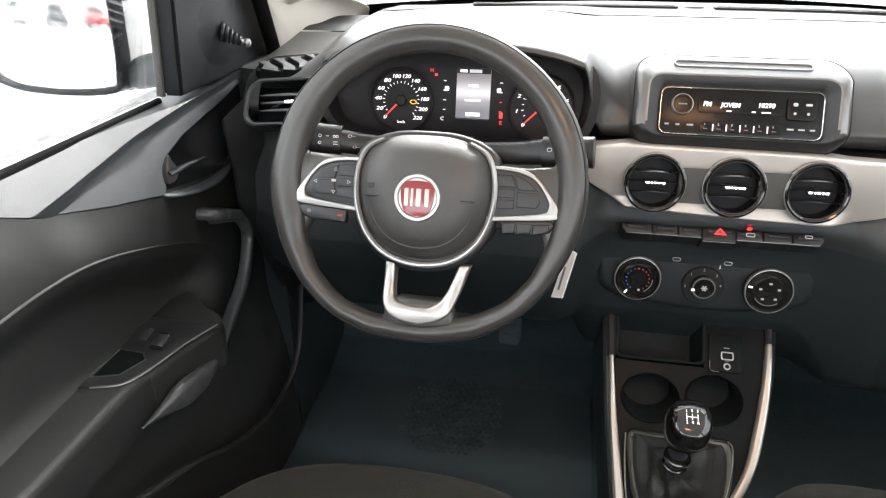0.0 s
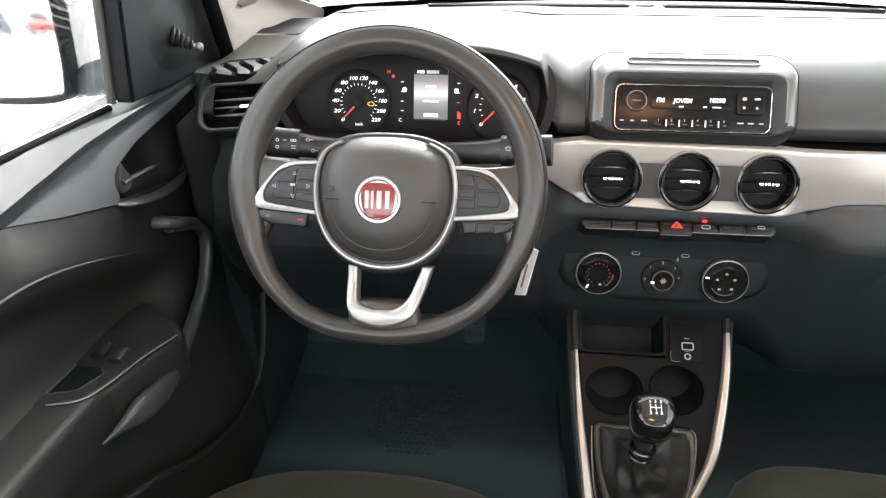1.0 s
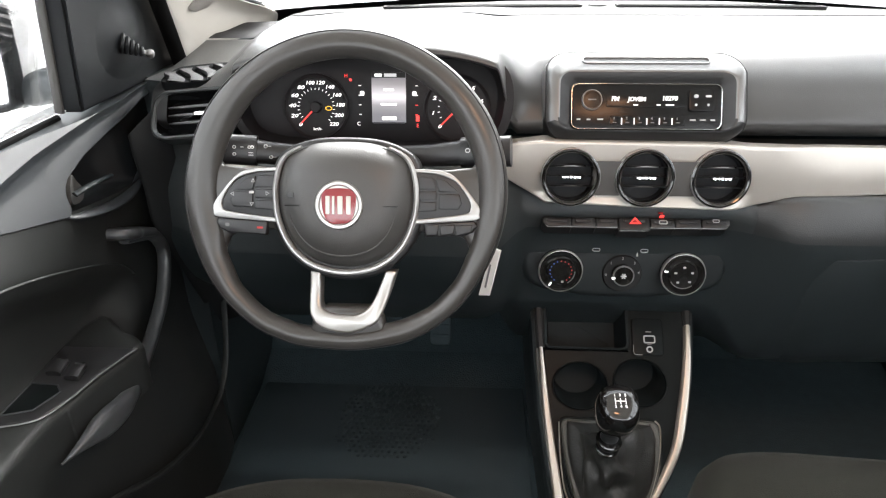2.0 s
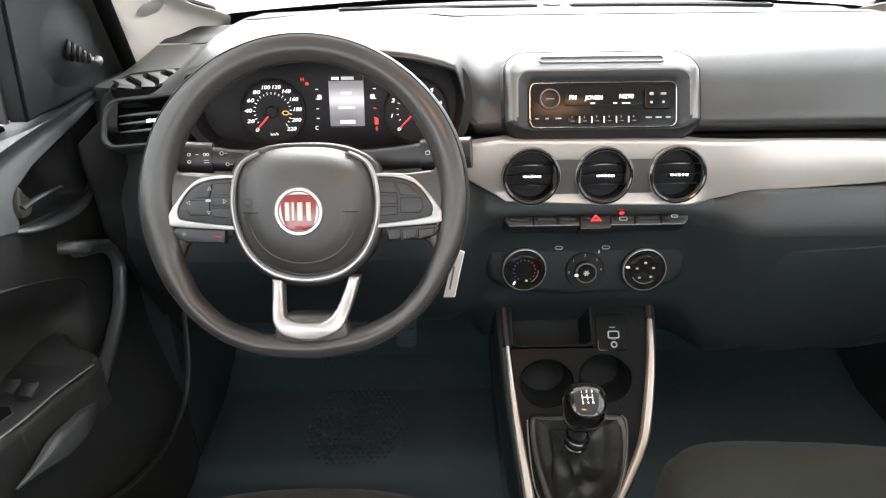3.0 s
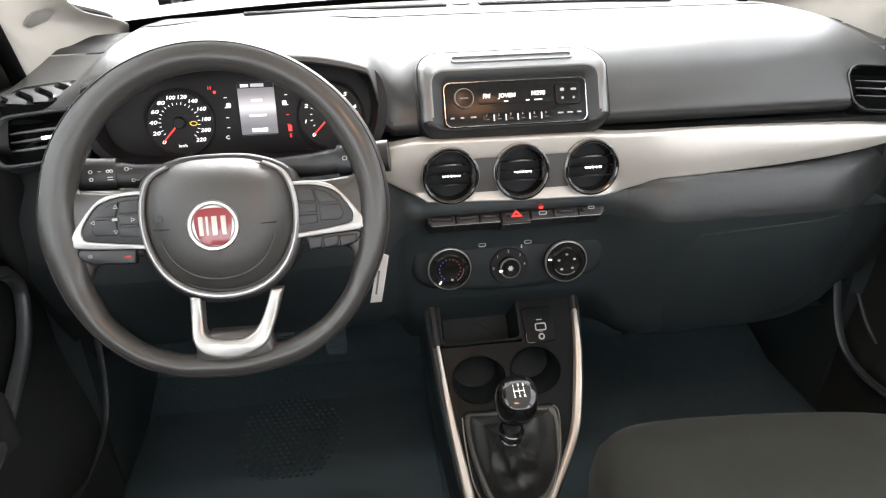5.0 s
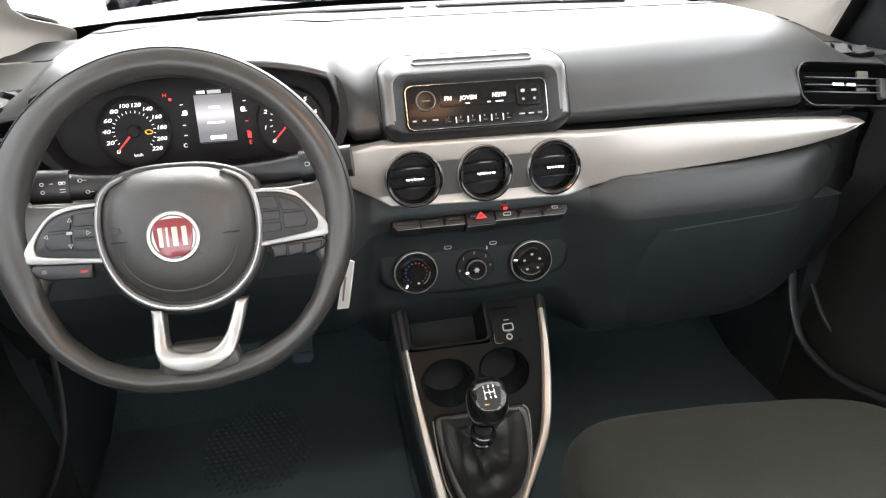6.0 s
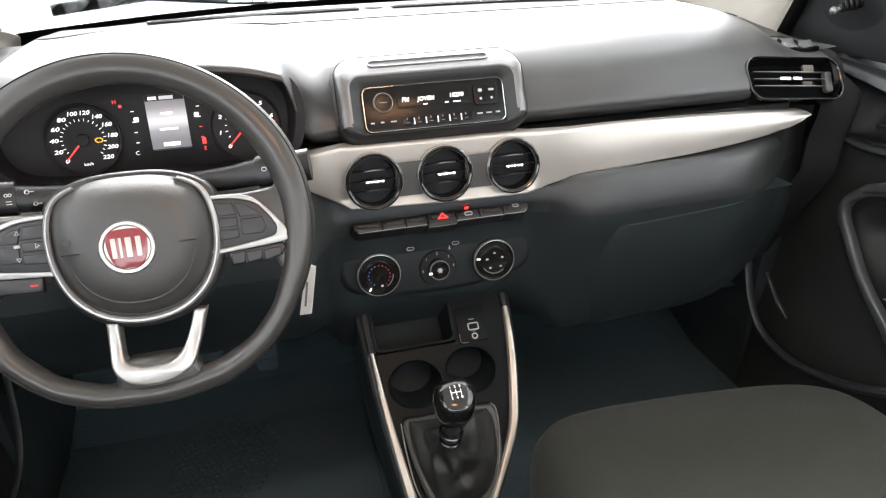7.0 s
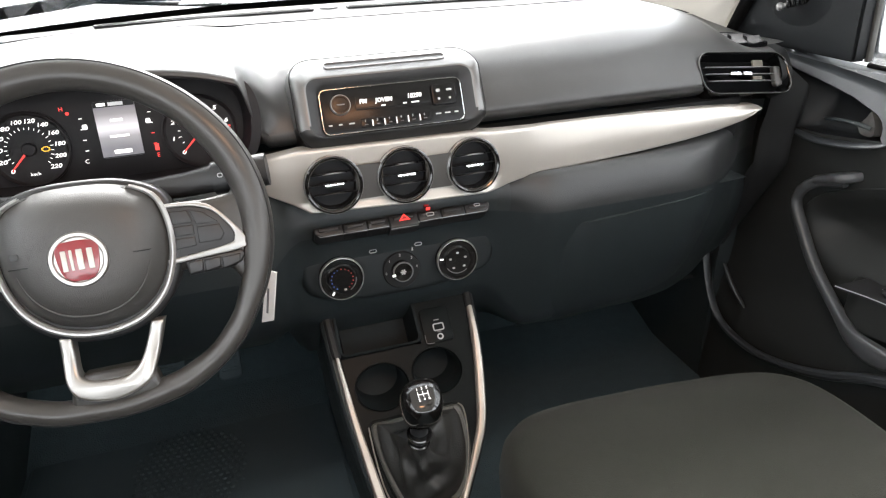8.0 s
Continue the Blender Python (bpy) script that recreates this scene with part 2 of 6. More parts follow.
def mixed(pts, s):
    """Value at s of a smooth run through (s, value) pairs."""
    if s <= pts[0][0]:
        return pts[0][1]
    for (a, u), (b, v) in zip(pts, pts[1:]):
        if s <= b:
            k = (s - a) / (b - a)
            k = k * k * (3 - 2 * k)
            return u + (v - u) * k
    return pts[-1][1]


def straight(pts, s):
    """Value at s, straight from pair to pair."""
    if s <= pts[0][0]:
        return pts[0][1]
    for (a, u), (b, v) in zip(pts, pts[1:]):
        if s <= b:
            return u + (v - u) * (s - a) / (b - a)
    return pts[-1][1]


def step(a, b, x):
    k = min(1, max(0, (x - a) / (b - a)))
    return k * k * (3 - 2 * k)

# ---------------------------------------------------------------- shell of the car and its surroundings
ground = box(-60, 60, -60, 60, -0.5, -0.42)
solo("ground", ground, FLOORTILE, "pale tiled showroom floor round the car", "floor", kind="structure")

sole = [(-1.9 + 0.16 * k, -0.06) for k in range(14)] + [(0.26, -0.06), (0.34, -0.058), (0.45, -0.02), (0.62, 0.22), (0.66, 0.7)]
floor = grid([[(x, y, z) for x in np.linspace(-0.8, 0.8, 17)] for y, z in sole + [(y + 0.02, z - 0.03) for y, z in sole[::-1]]], close_u=True)
solo("floor", floor, CARPET, "black carpet in the footwells", "carpet", kind="structure")

# footwell sides and bulkhead
for sx in (-1, 1):
    kick = box(min(sx * 0.725, sx * 0.80), max(sx * 0.725, sx * 0.80), 0.16, 0.80, -0.09, 0.62, 0.01)
    solo("wall_footwell", kick, LOWER, "black carpeted side of the footwell", "wall", kind="structure")
for sx in (-1, 1):
    cheek = box(min(sx * 0.742, sx * 0.83), max(sx * 0.742, sx * 0.83), 0.17, 0.66, 0.50, 0.698, 0.004)
    solo("wall_cheek", cheek, LOWER, "black end cheek of the dashboard beside the door", "wall", kind="structure")
solo("wall_bulkhead", box(-0.80, 0.80, 0.665, 0.75, -0.1, 0.715), CARPET, "black bulkhead behind the dashboard", "wall", kind="structure")

ceiling = grid([[(x, y, 1.19 - 0.03 * (x / 0.66) ** 2) for x in np.linspace(-0.66, 0.66, 9)] for y in (-1.95, -1.0, -0.2, 0.0)])
bmesh.ops.solidify(ceiling, geom=ceiling.faces[:], thickness=-0.03)
solo("ceiling", ceiling, LINER, "light grey cloth roof lining", "roof lining", kind="structure")

rear = box(-0.82, 0.82, -1.98, -1.93, -0.1, 0.84)
solo("wall_rear", rear, SEAT, "dark trim that closes the cabin at the back", "wall", kind="structure")
for sx, nm in ((-1, "wall_left"), (1, "wall_right")):
    side = box(min(sx * 0.79, sx * 0.86), max(sx * 0.79, sx * 0.86), -1.93, -0.62, -0.1, 0.70)
    bm2 = sweep([(sx * 0.80, -0.94, 0.66), (sx * 0.74, -0.95, 0.95), (sx * 0.66, -0.96, 1.17)], (0.10, 0.02), 8, up=(1, 0, 0), bm=side, power=0.4)
    solo(nm, bm2, LOWER, "dark side trim behind the front door", "wall", kind="structure")

for sx in (-1, 1):
    quarter = grid([[(sx * x, y, z) for x, z in ((0.83, 0.70), (0.862, 0.61), (0.882, 0.35), (0.862, 0.0), (0.82, -0.12))] for y in (-2.3, -1.6, -0.96)])
    bmesh.ops.solidify(quarter, geom=quarter.faces[:], thickness=0.003)
    solo("body_side", quarter, BODY, "white painted body side behind the front door", "car body", kind="structure")

# windscreen: a bowed pane, with its dark lower border
def screen_point(u, v):
    """u -1..1 across, v 0..1 up."""
    w = 0.70 - 0.08 * v
    y = 0.80 - 0.16 * u * u
    return (u * w, y + (0.02 - y) * v * 0.98 - 0.0, 0.725 + (1.18 - 0.725) * v + 0.03 * math.sin(math.pi * v) - 0.02 * u * u * (1 - v))


pane = grid([[screen_point(u, v) for u in np.linspace(-1, 1, 25)] for v in np.linspace(0, 1, 13)])
bmesh.ops.solidify(pane, geom=pane.faces[:], thickness=0.005)
windscreen = solo("windscreen", pane, GLASS, "clear bowed windscreen above the dashboard", "windscreen", kind="structure")
windscreen.visible_shadow = False
border = grid([[tuple(Vector(screen_point(u, v)) + Vector((0, -0.012, -0.002))) for u in np.linspace(-1, 1, 25)] for v in (-0.08, 0.03, 0.078)])
bmesh.ops.solidify(border, geom=border.faces[:], thickness=0.003)
part("lower_border", border, RUBBER, windscreen, "black printed border along the lower edge")

# bonnet and scuttle outside
bonnet = grid([[(x, y, 0.70 - 0.10 * (y - 0.85) - 0.06 * (x / 0.75) ** 2) for x in np.linspace(-0.75, 0.75, 13)] for y in np.linspace(0.88, 1.7, 8)])
bmesh.ops.solidify(bonnet, geom=bonnet.faces[:], thickness=0.02)
solo("bonnet", bonnet, BODY, "white painted bonnet ahead of the windscreen", "car bonnet")
scuttle = grid([[(x, y - 0.14 * (x / 0.72) ** 2, z) for x in np.linspace(-0.72, 0.72, 13)] for y, z in ((0.66, 0.66), (0.80, 0.70), (0.90, 0.69))])
bmesh.ops.solidify(scuttle, geom=scuttle.faces[:], thickness=0.01)
solo("scuttle_panel", scuttle, BLACK, "black plastic scuttle panel below the windscreen", "scuttle panel")
wiper = thing("windscreen_wiper", pose(0, 0, 0), "black wiper resting low on the windscreen", "wiper")
part("arm", sweep([(-0.10, 0.84, 0.745), (-0.3, 0.80, 0.765), (-0.46, 0.755, 0.785)], (0.008, 0.005), 8), BLACK, wiper)
part("blade", sweep([(-0.20, 0.800, 0.778), (-0.42, 0.752, 0.792), (-0.62, 0.69, 0.776)], (0.006, 0.011), 8), RUBBER, wiper)

# ---------------------------------------------------------------- A-pillars
def a_pillar(s):
    name = "pillar_left" if s < 0 else "pillar_right"
    t = thing(name, pose(0, 0, 0), "beige trimmed windscreen pillar beside the dashboard", "pillar", kind="structure")
    rows = []
    for k in range(43):
        v = k / 42
        rear_e = Vector((0.742 - 0.055 * v, 0.285 - 0.31 * v, 0.69 + 0.47 * v))
        front = Vector((0.665 - 0.045 * v, straight([(0.0, 0.66), (0.06, 0.60), (0.108, 0.503), (0.162, 0.37), (0.208, 0.30), (1.0, -0.02)], v), 0.715 + 0.47 * v))
        mid = rear_e.lerp(front, 0.45) + Vector((0.022, 0.0, 0.0))
        row = []
        for p in spline([rear_e + Vector((0.05, 0.035, 0)), rear_e, rear_e.lerp(mid, 0.5) + Vector((0.008, 0, 0)), mid, mid.lerp(front, 0.6) + Vector((0.008, 0, 0)), front, front + Vector((0.03, 0.02, 0))], 8):
            row.append((s * p[0], p[1], p[2]))
        rows.append(row)
    bm = grid(rows)
    bmesh.ops.solidify(bm, geom=bm.faces[:], thickness=0.004)
    part("pillar_trim", bm, BEIGE, t)
    edge_run = [Vector(r[-1]) for r in rows]
    part("screen_rubber", sweep([tuple(p + Vector((s * 0.004, 0.006, 0.006))) for p in edge_run], (0.010, 0.008), 8, up=(0, -0.5, 1)), RUBBER, t, "black rubber along the windscreen edge")
    seal = [(s * ((0.748 if s < 0 else 0.763) - (0.055 if s < 0 else 0.080) * v), 0.279 - 0.31 * v, 0.686 + 0.47 * v) for v in np.linspace(0, 1, 12)]
    part("door_seal", sweep(seal, (0.011, 0.013), 12, up=(1, 0, 0)), RUBBER, t, "thick black door seal along the pillar")
    # loudspeaker grille: a small rounded lozenge of thin ribs
    best = min(((k, j) for k in range(1, 41) for j in range(2, len(rows[0]) - 2)), key=lambda q: abs(rows[q[0]][q[1]][1] - 0.295) + abs(rows[q[0]][q[1]][2] - 0.796))
    base = Vector(rows[best[0]][best[1]])
    gx = (Vector(rows[best[0]][best[1] + 1]) - Vector(rows[best[0]][best[1] - 1])).normalized()
    gz = Vector(rows[best[0] + 1][best[1]]) - Vector(rows[best[0] - 1][best[1]])
    gz = (gz - gx * gz.dot(gx)).normalized()
    gn = gx.cross(gz)
    if gn.x * s > 0:
        gx, gn = -gx, -gn
    base = base + gn * 0.004
    frame_m = Matrix(((gx.x, gz.x, gn.x, base.x), (gx.y, gz.y, gn.y, base.y), (gx.z, gz.z, gn.z, base.z), (0, 0, 0, 1)))
    grille = thing("tweeter_grille", frame_m, "small beige ribbed loudspeaker grille on the pillar trim", "speaker grille")
    shape = [(-0.027, -0.004), (-0.010, -0.021), (0.020, -0.015), (0.026, 0.002), (0.010, 0.020), (-0.013, 0.019)]
    part("backing", plate(spline(shape, 3, closed=True), -0.006, -0.0028, 0.0005), BEIGE, grille)
    for k in range(13):
        y = -0.018 + 0.003 * k
        w = 0.046 - 0.9 * abs(y)
        part("slit", box(-w / 2, w / 2, y - 0.00045, y + 0.00045, -0.0045, -0.0025), BEIGEHOLE, grille)
    return t


a_pillar(-1)
a_pillar(1)

# ---------------------------------------------------------------- dashboard
def vent_pose(s):
    return face_pose((0.6025, 0.0387, 0.6776) if s > 0 else (-0.6098, 0.0389, 0.6775), 30) @ pose(0, 0, 0, 0, 0, s * -5)


dash = thing("dashboard", pose(0, 0, 0), "dark grey grained plastic dashboard with a silver trim band", "dashboard")

PAD_A = [(0.66, 0.735), (0.60, 0.766), (0.52, 0.767), (0.42, 0.766), (0.30, 0.766), (0.20, 0.763), (0.13, 0.752), (0.085, 0.731),
         (0.055, 0.702), (0.036, 0.678), (0.032, 0.664), (0.042, 0.6515), (0.06, 0.6435), (0.10, 0.640)]
PAD_B = [(0.66, 0.735), (0.60, 0.764), (0.52, 0.768), (0.42, 0.770), (0.30, 0.780), (0.20, 0.792), (0.12, 0.798), (0.06, 0.797),
         (0.02, 0.791), (-0.015, 0.782), (-0.024, 0.776), (-0.016, 0.769), (0.05, 0.752), (0.085, 0.63)]


def pad_point(x, k):
    a, b = PAD_A[k], PAD_B[k]
    w = step(-0.575, -0.548, x) * (1 - step(-0.208, -0.178, x))
    # over the top the hood swells gently, at its front it ends in short flanks
    wide = step(-0.60, -0.47, x) * (1 - step(-0.24, -0.155, x))
    f = k / (len(PAD_A) - 1)
    if k in (6, 7, 8):
        w = step(-0.585, -0.54, x) * (1 - step(-0.212, -0.150, x))
    mixw = w if k >= 8 else wide + (w - wide) * step(0.25, 0.62, f)
    arch = 0.022 * min(1.1, abs((x + 0.372) / 0.17)) ** 3 * mixw if 4 <= k <= 12 else 0
    y, z = a[0] + (b[0] - a[0]) * mixw, a[1] + (b[1] - a[1]) * mixw - arch
    low = 0.710 + 0.09 * max(0.0, y - 0.20)
    dip = max(0.0, z - low) * step(0.565, 0.65, abs(x))
    dip += 0.011 * step(0.22, 0.60, abs(x)) * step(0.40, 0.56, y)
    y -= 0.10 * (abs(x) / 0.74) ** 2 * step(0.30, 0.60, y)
    y += 0.02 * step(0.68, 0.77, abs(x)) * (1 - step(0.08, 0.26, y))
    return (x, y, z - dip)


xs = sorted(set([round(v, 4) for v in np.linspace(-0.728, 0.728, 93)] + [round(v, 4) for v in np.linspace(-0.58, -0.54, 13)] + [round(v, 4) for v in np.linspace(-0.215, -0.185, 13)]
                + [round(s * v, 4) for s in (-1, 1) for v in np.linspace(0.495, 0.700, 52)]))
back, front = [], []
for x in xs:
    run = spline([pad_point(x, k) for k in range(len(PAD_A))], 10)
    back.append(run[:34])
    front.append([(px, py, pz - (0.003 if i == 0 else 0)) for i, (px, py, pz) in enumerate(run[33:])])
ends = [[r for r, x in zip(front, xs) if -0.706 <= x <= -0.672], [r for r, x in zip(front, xs) if 0.672 <= x <= 0.706]]
for rows in ends:
    part("end_panel", grid([[(a, b + 0.0012, c) for a, b, c in r[37:]] for r in rows]), BLACK, dash, "dark end panel beside the vent", angle=50)
    s = 1 if rows[0][0][0] > 0 else -1
    turn_ = spline([(0.688, 0.060), (0.700, 0.046), (0.718, 0.034), (0.734, 0.028), (0.742, 0.040)], 5)
    part("end_cap", grid([[(s * x, y + 0.012 * step(0.62, 0.55, z) + 0.55 * max(0.0, 0.50 - z), z) for f in np.linspace(0, 1, 16) for z in [0.22 + (0.690 - 0.95 * (x - 0.688) - 0.22) * f]] for x, y in turn_]), BLACK, dash, "dark rounded end of the dashboard beside the door", angle=60)
pad = grid(front)
pad.verts.ensure_lookup_table()
# mouths of the end vents
hidden = set()
for s in (-1, 1):
    inv = vent_pose(s).inverted()
    for v in pad.verts:
        q = inv @ v.co
        if (q.y / 0.034) ** 4 + ((q.x - (0 if s > 0 else -0.024)) / (0.085 if s > 0 else 0.060)) ** 4 < 1 and abs(q.z) < 0.05:
            hidden.add(v)
wide_n = len(front[0])
bmesh.ops.delete(pad, geom=[pad.verts[i * wide_n + j] for i, x in enumerate(xs) for j in range(38, wide_n) if abs(x) > 0.677 and pad.verts[i * wide_n + j] not in hidden] + list(hidden), context="VERTS")
part("upper_pad", pad, PAD, dash, "grained grey upper pad, shining under the windscreen", angle=50)
part("rear_strip", grid(back), STRIP, dash, "matt grey strip along the windscreen", angle=50)

# the trim band
BAND_TOP = [(-0.30, 0.632), (-0.19, 0.6435), (-0.14, 0.6505), (0.10, 0.648), (0.14, 0.643), (0.21, 0.6400), (0.31, 0.6395), (0.40, 0.6375), (0.475, 0.6350), (0.545, 0.6315), (0.622, 0.6252), (0.636, 0.6215)]
BAND_LOW = [(-0.30, 0.612), (-0.19, 0.594), (-0.135, 0.562), (0.0, 0.557), (0.12, 0.555), (0.15, 0.557), (0.21, 0.5690), (0.312, 0.5735), (0.404, 0.5790), (0.480, 0.5858), (0.549, 0.5935), (0.600, 0.6022), (0.622, 0.6095), (0.636, 0.6190)]


def band_y(x):
    return -0.002 + 0.004 * step(0.15, 0.26, x) + 0.004 * step(0.3, 0.62, x) + 0.010 * step(0.47, 0.66, x) + 0.02 * step(-0.17, -0.28, x)


rows = []
for x in np.linspace(-0.30, 0.636, 375):
    t_, l_ = straight(BAND_TOP, x), straight(BAND_LOW, x)
    y = band_y(x)
    h = t_ - l_
    r = min(0.0042, h * 0.45)
    row = [(x, y + 0.03, t_)]
    for k in range(6):
        a = math.pi / 2 * k / 5
        row.append((x, y + r * (1 - math.sin(a)) + 0.004, t_ - r * (1 - math.cos(a))))
    for k in range(1, 40):
        f = k / 40
        row.append((x, y + 0.004 - 0.0025 * math.sin(math.pi * f), t_ - r - (h - 2 * r) * f))
    for k in range(6):
        a = math.pi / 2 * (1 - k / 5)
        row.append((x, y + r * (1 - math.sin(a)) + 0.004, l_ + r * (1 - math.cos(a))))
    row.append((x, y + 0.03, l_))
    # the face stands upright between the vents and leans back beyond them
    lean_back = 0.0015 + 0.011 * step(0.13, 0.26, x) + 0.006 * (1 - step(-0.24, -0.15, x))
    lip_w = step(-0.17, -0.13, x) * (1 - step(0.125, 0.165, x))
    rows.append([(px, py + lean_back * (pz - l_) / h - 0.55 * lip_w * max(0.0, 0.577 - pz) if py < y + 0.029 else py, pz) for px, py, pz in row])
band = grid(rows)
bmesh.ops.delete(band, geom=[v for v in band.verts if min(math.hypot(v.co.x - c, v.co.z - 0.6015) for c in (-0.1012, 0.0, 0.1018)) < 0.0372], context="VERTS")
part("trim_band", band, SILVER, dash, "warm silver satin trim band that tapers to a point", angle=60)
part("trim_strip", sweep(spline([(-0.605, -0.004, 0.6185), (-0.57, -0.013, 0.6150), (-0.52, -0.016, 0.6090), (-0.42, -0.016, 0.6045), (-0.30, -0.012, 0.606)], 8), (0.006, 0.0042), 12, up=(0, 0, 1), power=0.7), SILVER, dash, "narrow silver strip below the cluster")
for x0 in (-0.0507, 0.0507):
    bm = bmesh.new()
    rows = []
    for z in np.linspace(0.576, 0.626, 6):
        rows.append([(x0 + dx, -0.0090 + (0.004 if abs(dx) > 0.019 else 0), z) for dx in (-0.020, -0.018, 0, 0.018, 0.020)])
    part("insert", grid(rows, bm=bm), GREY, dash, "dark grey panel between two round vents")
part("gap_filler", box(-0.32, 0.600, 0.036, 0.06, 0.55, 0.639), BLACK, dash)

# lower panel: knee bolster, middle stack, glove box side
LOW_DRIVER = [(0.05, 0.64), (0.005, 0.625), (-0.02, 0.59), (-0.035, 0.54), (-0.03, 0.47), (0.0, 0.40), (0.06, 0.33), (0.16, 0.27), (0.30, 0.25)]
LOW_MID = [(0.03, 0.60), (0.022, 0.565), (0.020, 0.55), (0.018, 0.53), (0.030, 0.50), (0.040, 0.44), (0.050, 0.385), (0.062, 0.35), (0.14, 0.24)]
LOW_PASS = [(0.05, 0.625), (0.020, 0.60), (-0.008, 0.575), (-0.028, 0.54), (-0.032, 0.505), (-0.015, 0.44), (0.02, 0.33), (0.07, 0.25), (0.24, 0.19)]


def low_point(x, k):
    a, b, c = LOW_DRIVER[k], LOW_MID[k], LOW_PASS[k]
    wa, wc = 1 - step(-0.22, -0.15, x), step(0.135, 0.23, x)
    y, z = (b[i] + (a[i] - b[i]) * wa + (c[i] - b[i]) * wc for i in (0, 1))
    if k <= 1 and x > 0.14:
        z = min(z, straight(BAND_LOW, x) + (0.012 if k == 0 else -0.002)) if x < 0.60 else z
    y += 0.05 * step(0.60, 0.74, abs(x)) + 0.045 * step(0.575, 0.70, -x) + (0.010 if k <= 2 else 0.030) * step(0.44, 0.66, x) + (0.070 if k <= 4 else 0.040) * step(0.50, 0.69, x)
    return (x, y, z)


rows = [spline([low_point(x, k) for k in range(9)], 4) for x in np.linspace(-0.722, 0.722, 95)]
part("lower_panel", grid([r[15:] for r in rows]), LOWER, dash, "black grained lower dashboard", angle=50)
part("knee_pad", grid([r[:16] for r in rows if r[0][0] > 0.16]), KNEE, dash, "dark grey pad below the trim band", angle=50)
part("stack_panel", grid([r[:16] for r in rows if r[0][0] < 0.18]), STACK, dash, "black panel below the vents, lightened for glare", angle=50)

# glove box lid, proud of the lower panel, with a fine seam at its upper edge
rows = []
for x in np.linspace(0.215, 0.60, 24):
    e = 0.022 * (1 - step(0.215, 0.30, x)) + 0.016 * step(0.56, 0.62, x) + 0.035 * step(0.44, 0.66, x) + 0.075 * step(0.50, 0.69, x)
    top = 0.488 + 0.06 * (x - 0.2)
    prof = [(-0.010, top), (-0.031 + e, top - 0.002), (-0.034 + e, top - 0.008), (-0.025 + e, top - 0.06), (0.008 + e, top - 0.16), (0.05 + e, top - 0.235), (0.075, top - 0.24)]
    rows.append(spline([(x, y, z) for y, z in prof], 3))
part("glove_box_lid", grid(rows), LOWER, dash, "black glove box lid with a fine seam")

# demister slots along the rear of the pad
def demister(x0, x1):
    n = 16
    path = [(x, pad_point(x, 2)[1] - 0.022, 0) for x in np.linspace(x0, x1, n)]
    loop = [(x, y - 0.010) for x, y, _ in path] + [(x, y + 0.010) for x, y, _ in path[::-1]]
    slot = thing("demister_slot", pose(0, 0, 0.768), "long narrow demister outlet in the dashboard top", "air outlet", group="demister outlets")
    part("surround", hoop(loop, inset(loop, 0.0045), -0.004, 0.0026, 0.001), STRIP, slot)
    part("outline", sweep([(x, y, 0.0018) for x, y in inset(loop, -0.0008)], (0.0007, 0.0012), 6, closed=True), FRAMEGREY, slot, "thin dark joint round the outlet")
    part("opening", plate(inset(loop, 0.0045), -0.004, -0.0010, 0.0002), STRIP, slot)
    part("slit", sweep([(x, y + 0.002, 0.000) for x, y, _ in path[1:-1]], (0.0016, 0.0012), 6), BLACK, slot)
    for k in range(2, n - 2, 3):
        x, y, _ = path[k]
        part("rib", box(x - 0.0012, x + 0.0012, y - 0.004, y + 0.005, -0.003, 0.0016), PAD, slot)
    return slot


demister(-0.415, -0.034)
demister(0.034, 0.415)
nub = [(r, z) for r, z in ((0.0, 0.005), (0.010, 0.0045), (0.017, 0.002), (0.019, -0.002))]
sensor = lathe(nub)
so = solo("sun_sensor", sensor, PAD, "small round dark sensor cap between the demister outlets", "sensor")
so.matrix_basis = pose(0, 0.515, 0.768)
# ---------------------------------------------------------------- radio and its bezel
RAD = face_pose((-0.0015, 0.0215, 0.6925), 24)
bez = thing("radio_bezel", RAD, "raised satin grey surround with a bright shelf round the radio", "bezel")
outer = rrect(0.270, 0.127, 0.033, cx=-0.0030, cy=0.0165)
mid_o = rrect(0.238, 0.084, 0.019, cx=-0.0028, cy=0.0070)
rim_i = rrect(0.216, 0.071, 0.013, cx=-0.0025, cy=0.0030)
rad_o = rrect(0.203, 0.0635, 0.010, cx=-0.0022, cy=0.0007)


def sloped(pts, z):
    """The shelf above the radio falls away to the back."""
    return [(x, y, z - 0.75 * max(0.0, y - 0.041) - 1.1 * max(0.0, -0.029 - y)) for x, y in pts]


rings = [[(x, y, -0.05) for x, y in rrect(0.276, 0.131, 0.034, cx=-0.0030, cy=0.0150)]]
for k in range(7):
    a = math.pi / 2 * k / 6
    rings.append(sloped(inset(outer, 0.011 * (1 - math.cos(a))), -0.006 + 0.0185 * math.sin(a)))
rings += [sloped(mid_o, 0.0132), sloped(inset(mid_o, 0.0015), 0.0128), sloped(inset(mid_o, 0.003), 0.0115)]
for nm, mat_, lab in (("surround", BEZEL, ""), ("lower_surround", FRAMEGREY, "dark lower part of the surround")):
    bm = grid(rings, close_v=True)
    bmesh.ops.delete(bm, geom=[f for f in bm.faces if (f.calc_center_median().y > -0.018) != (nm == "surround")], context="FACES")
    part(nm, bm, mat_, bez, lab, angle=75)
rings = [sloped(inset(mid_o, 0.003), 0.0115), [(x, y, 0.006) for x, y in rim_i], [(x, y, 0.001) for x, y in rad_o], [(x, y, -0.02) for x, y in rad_o]]
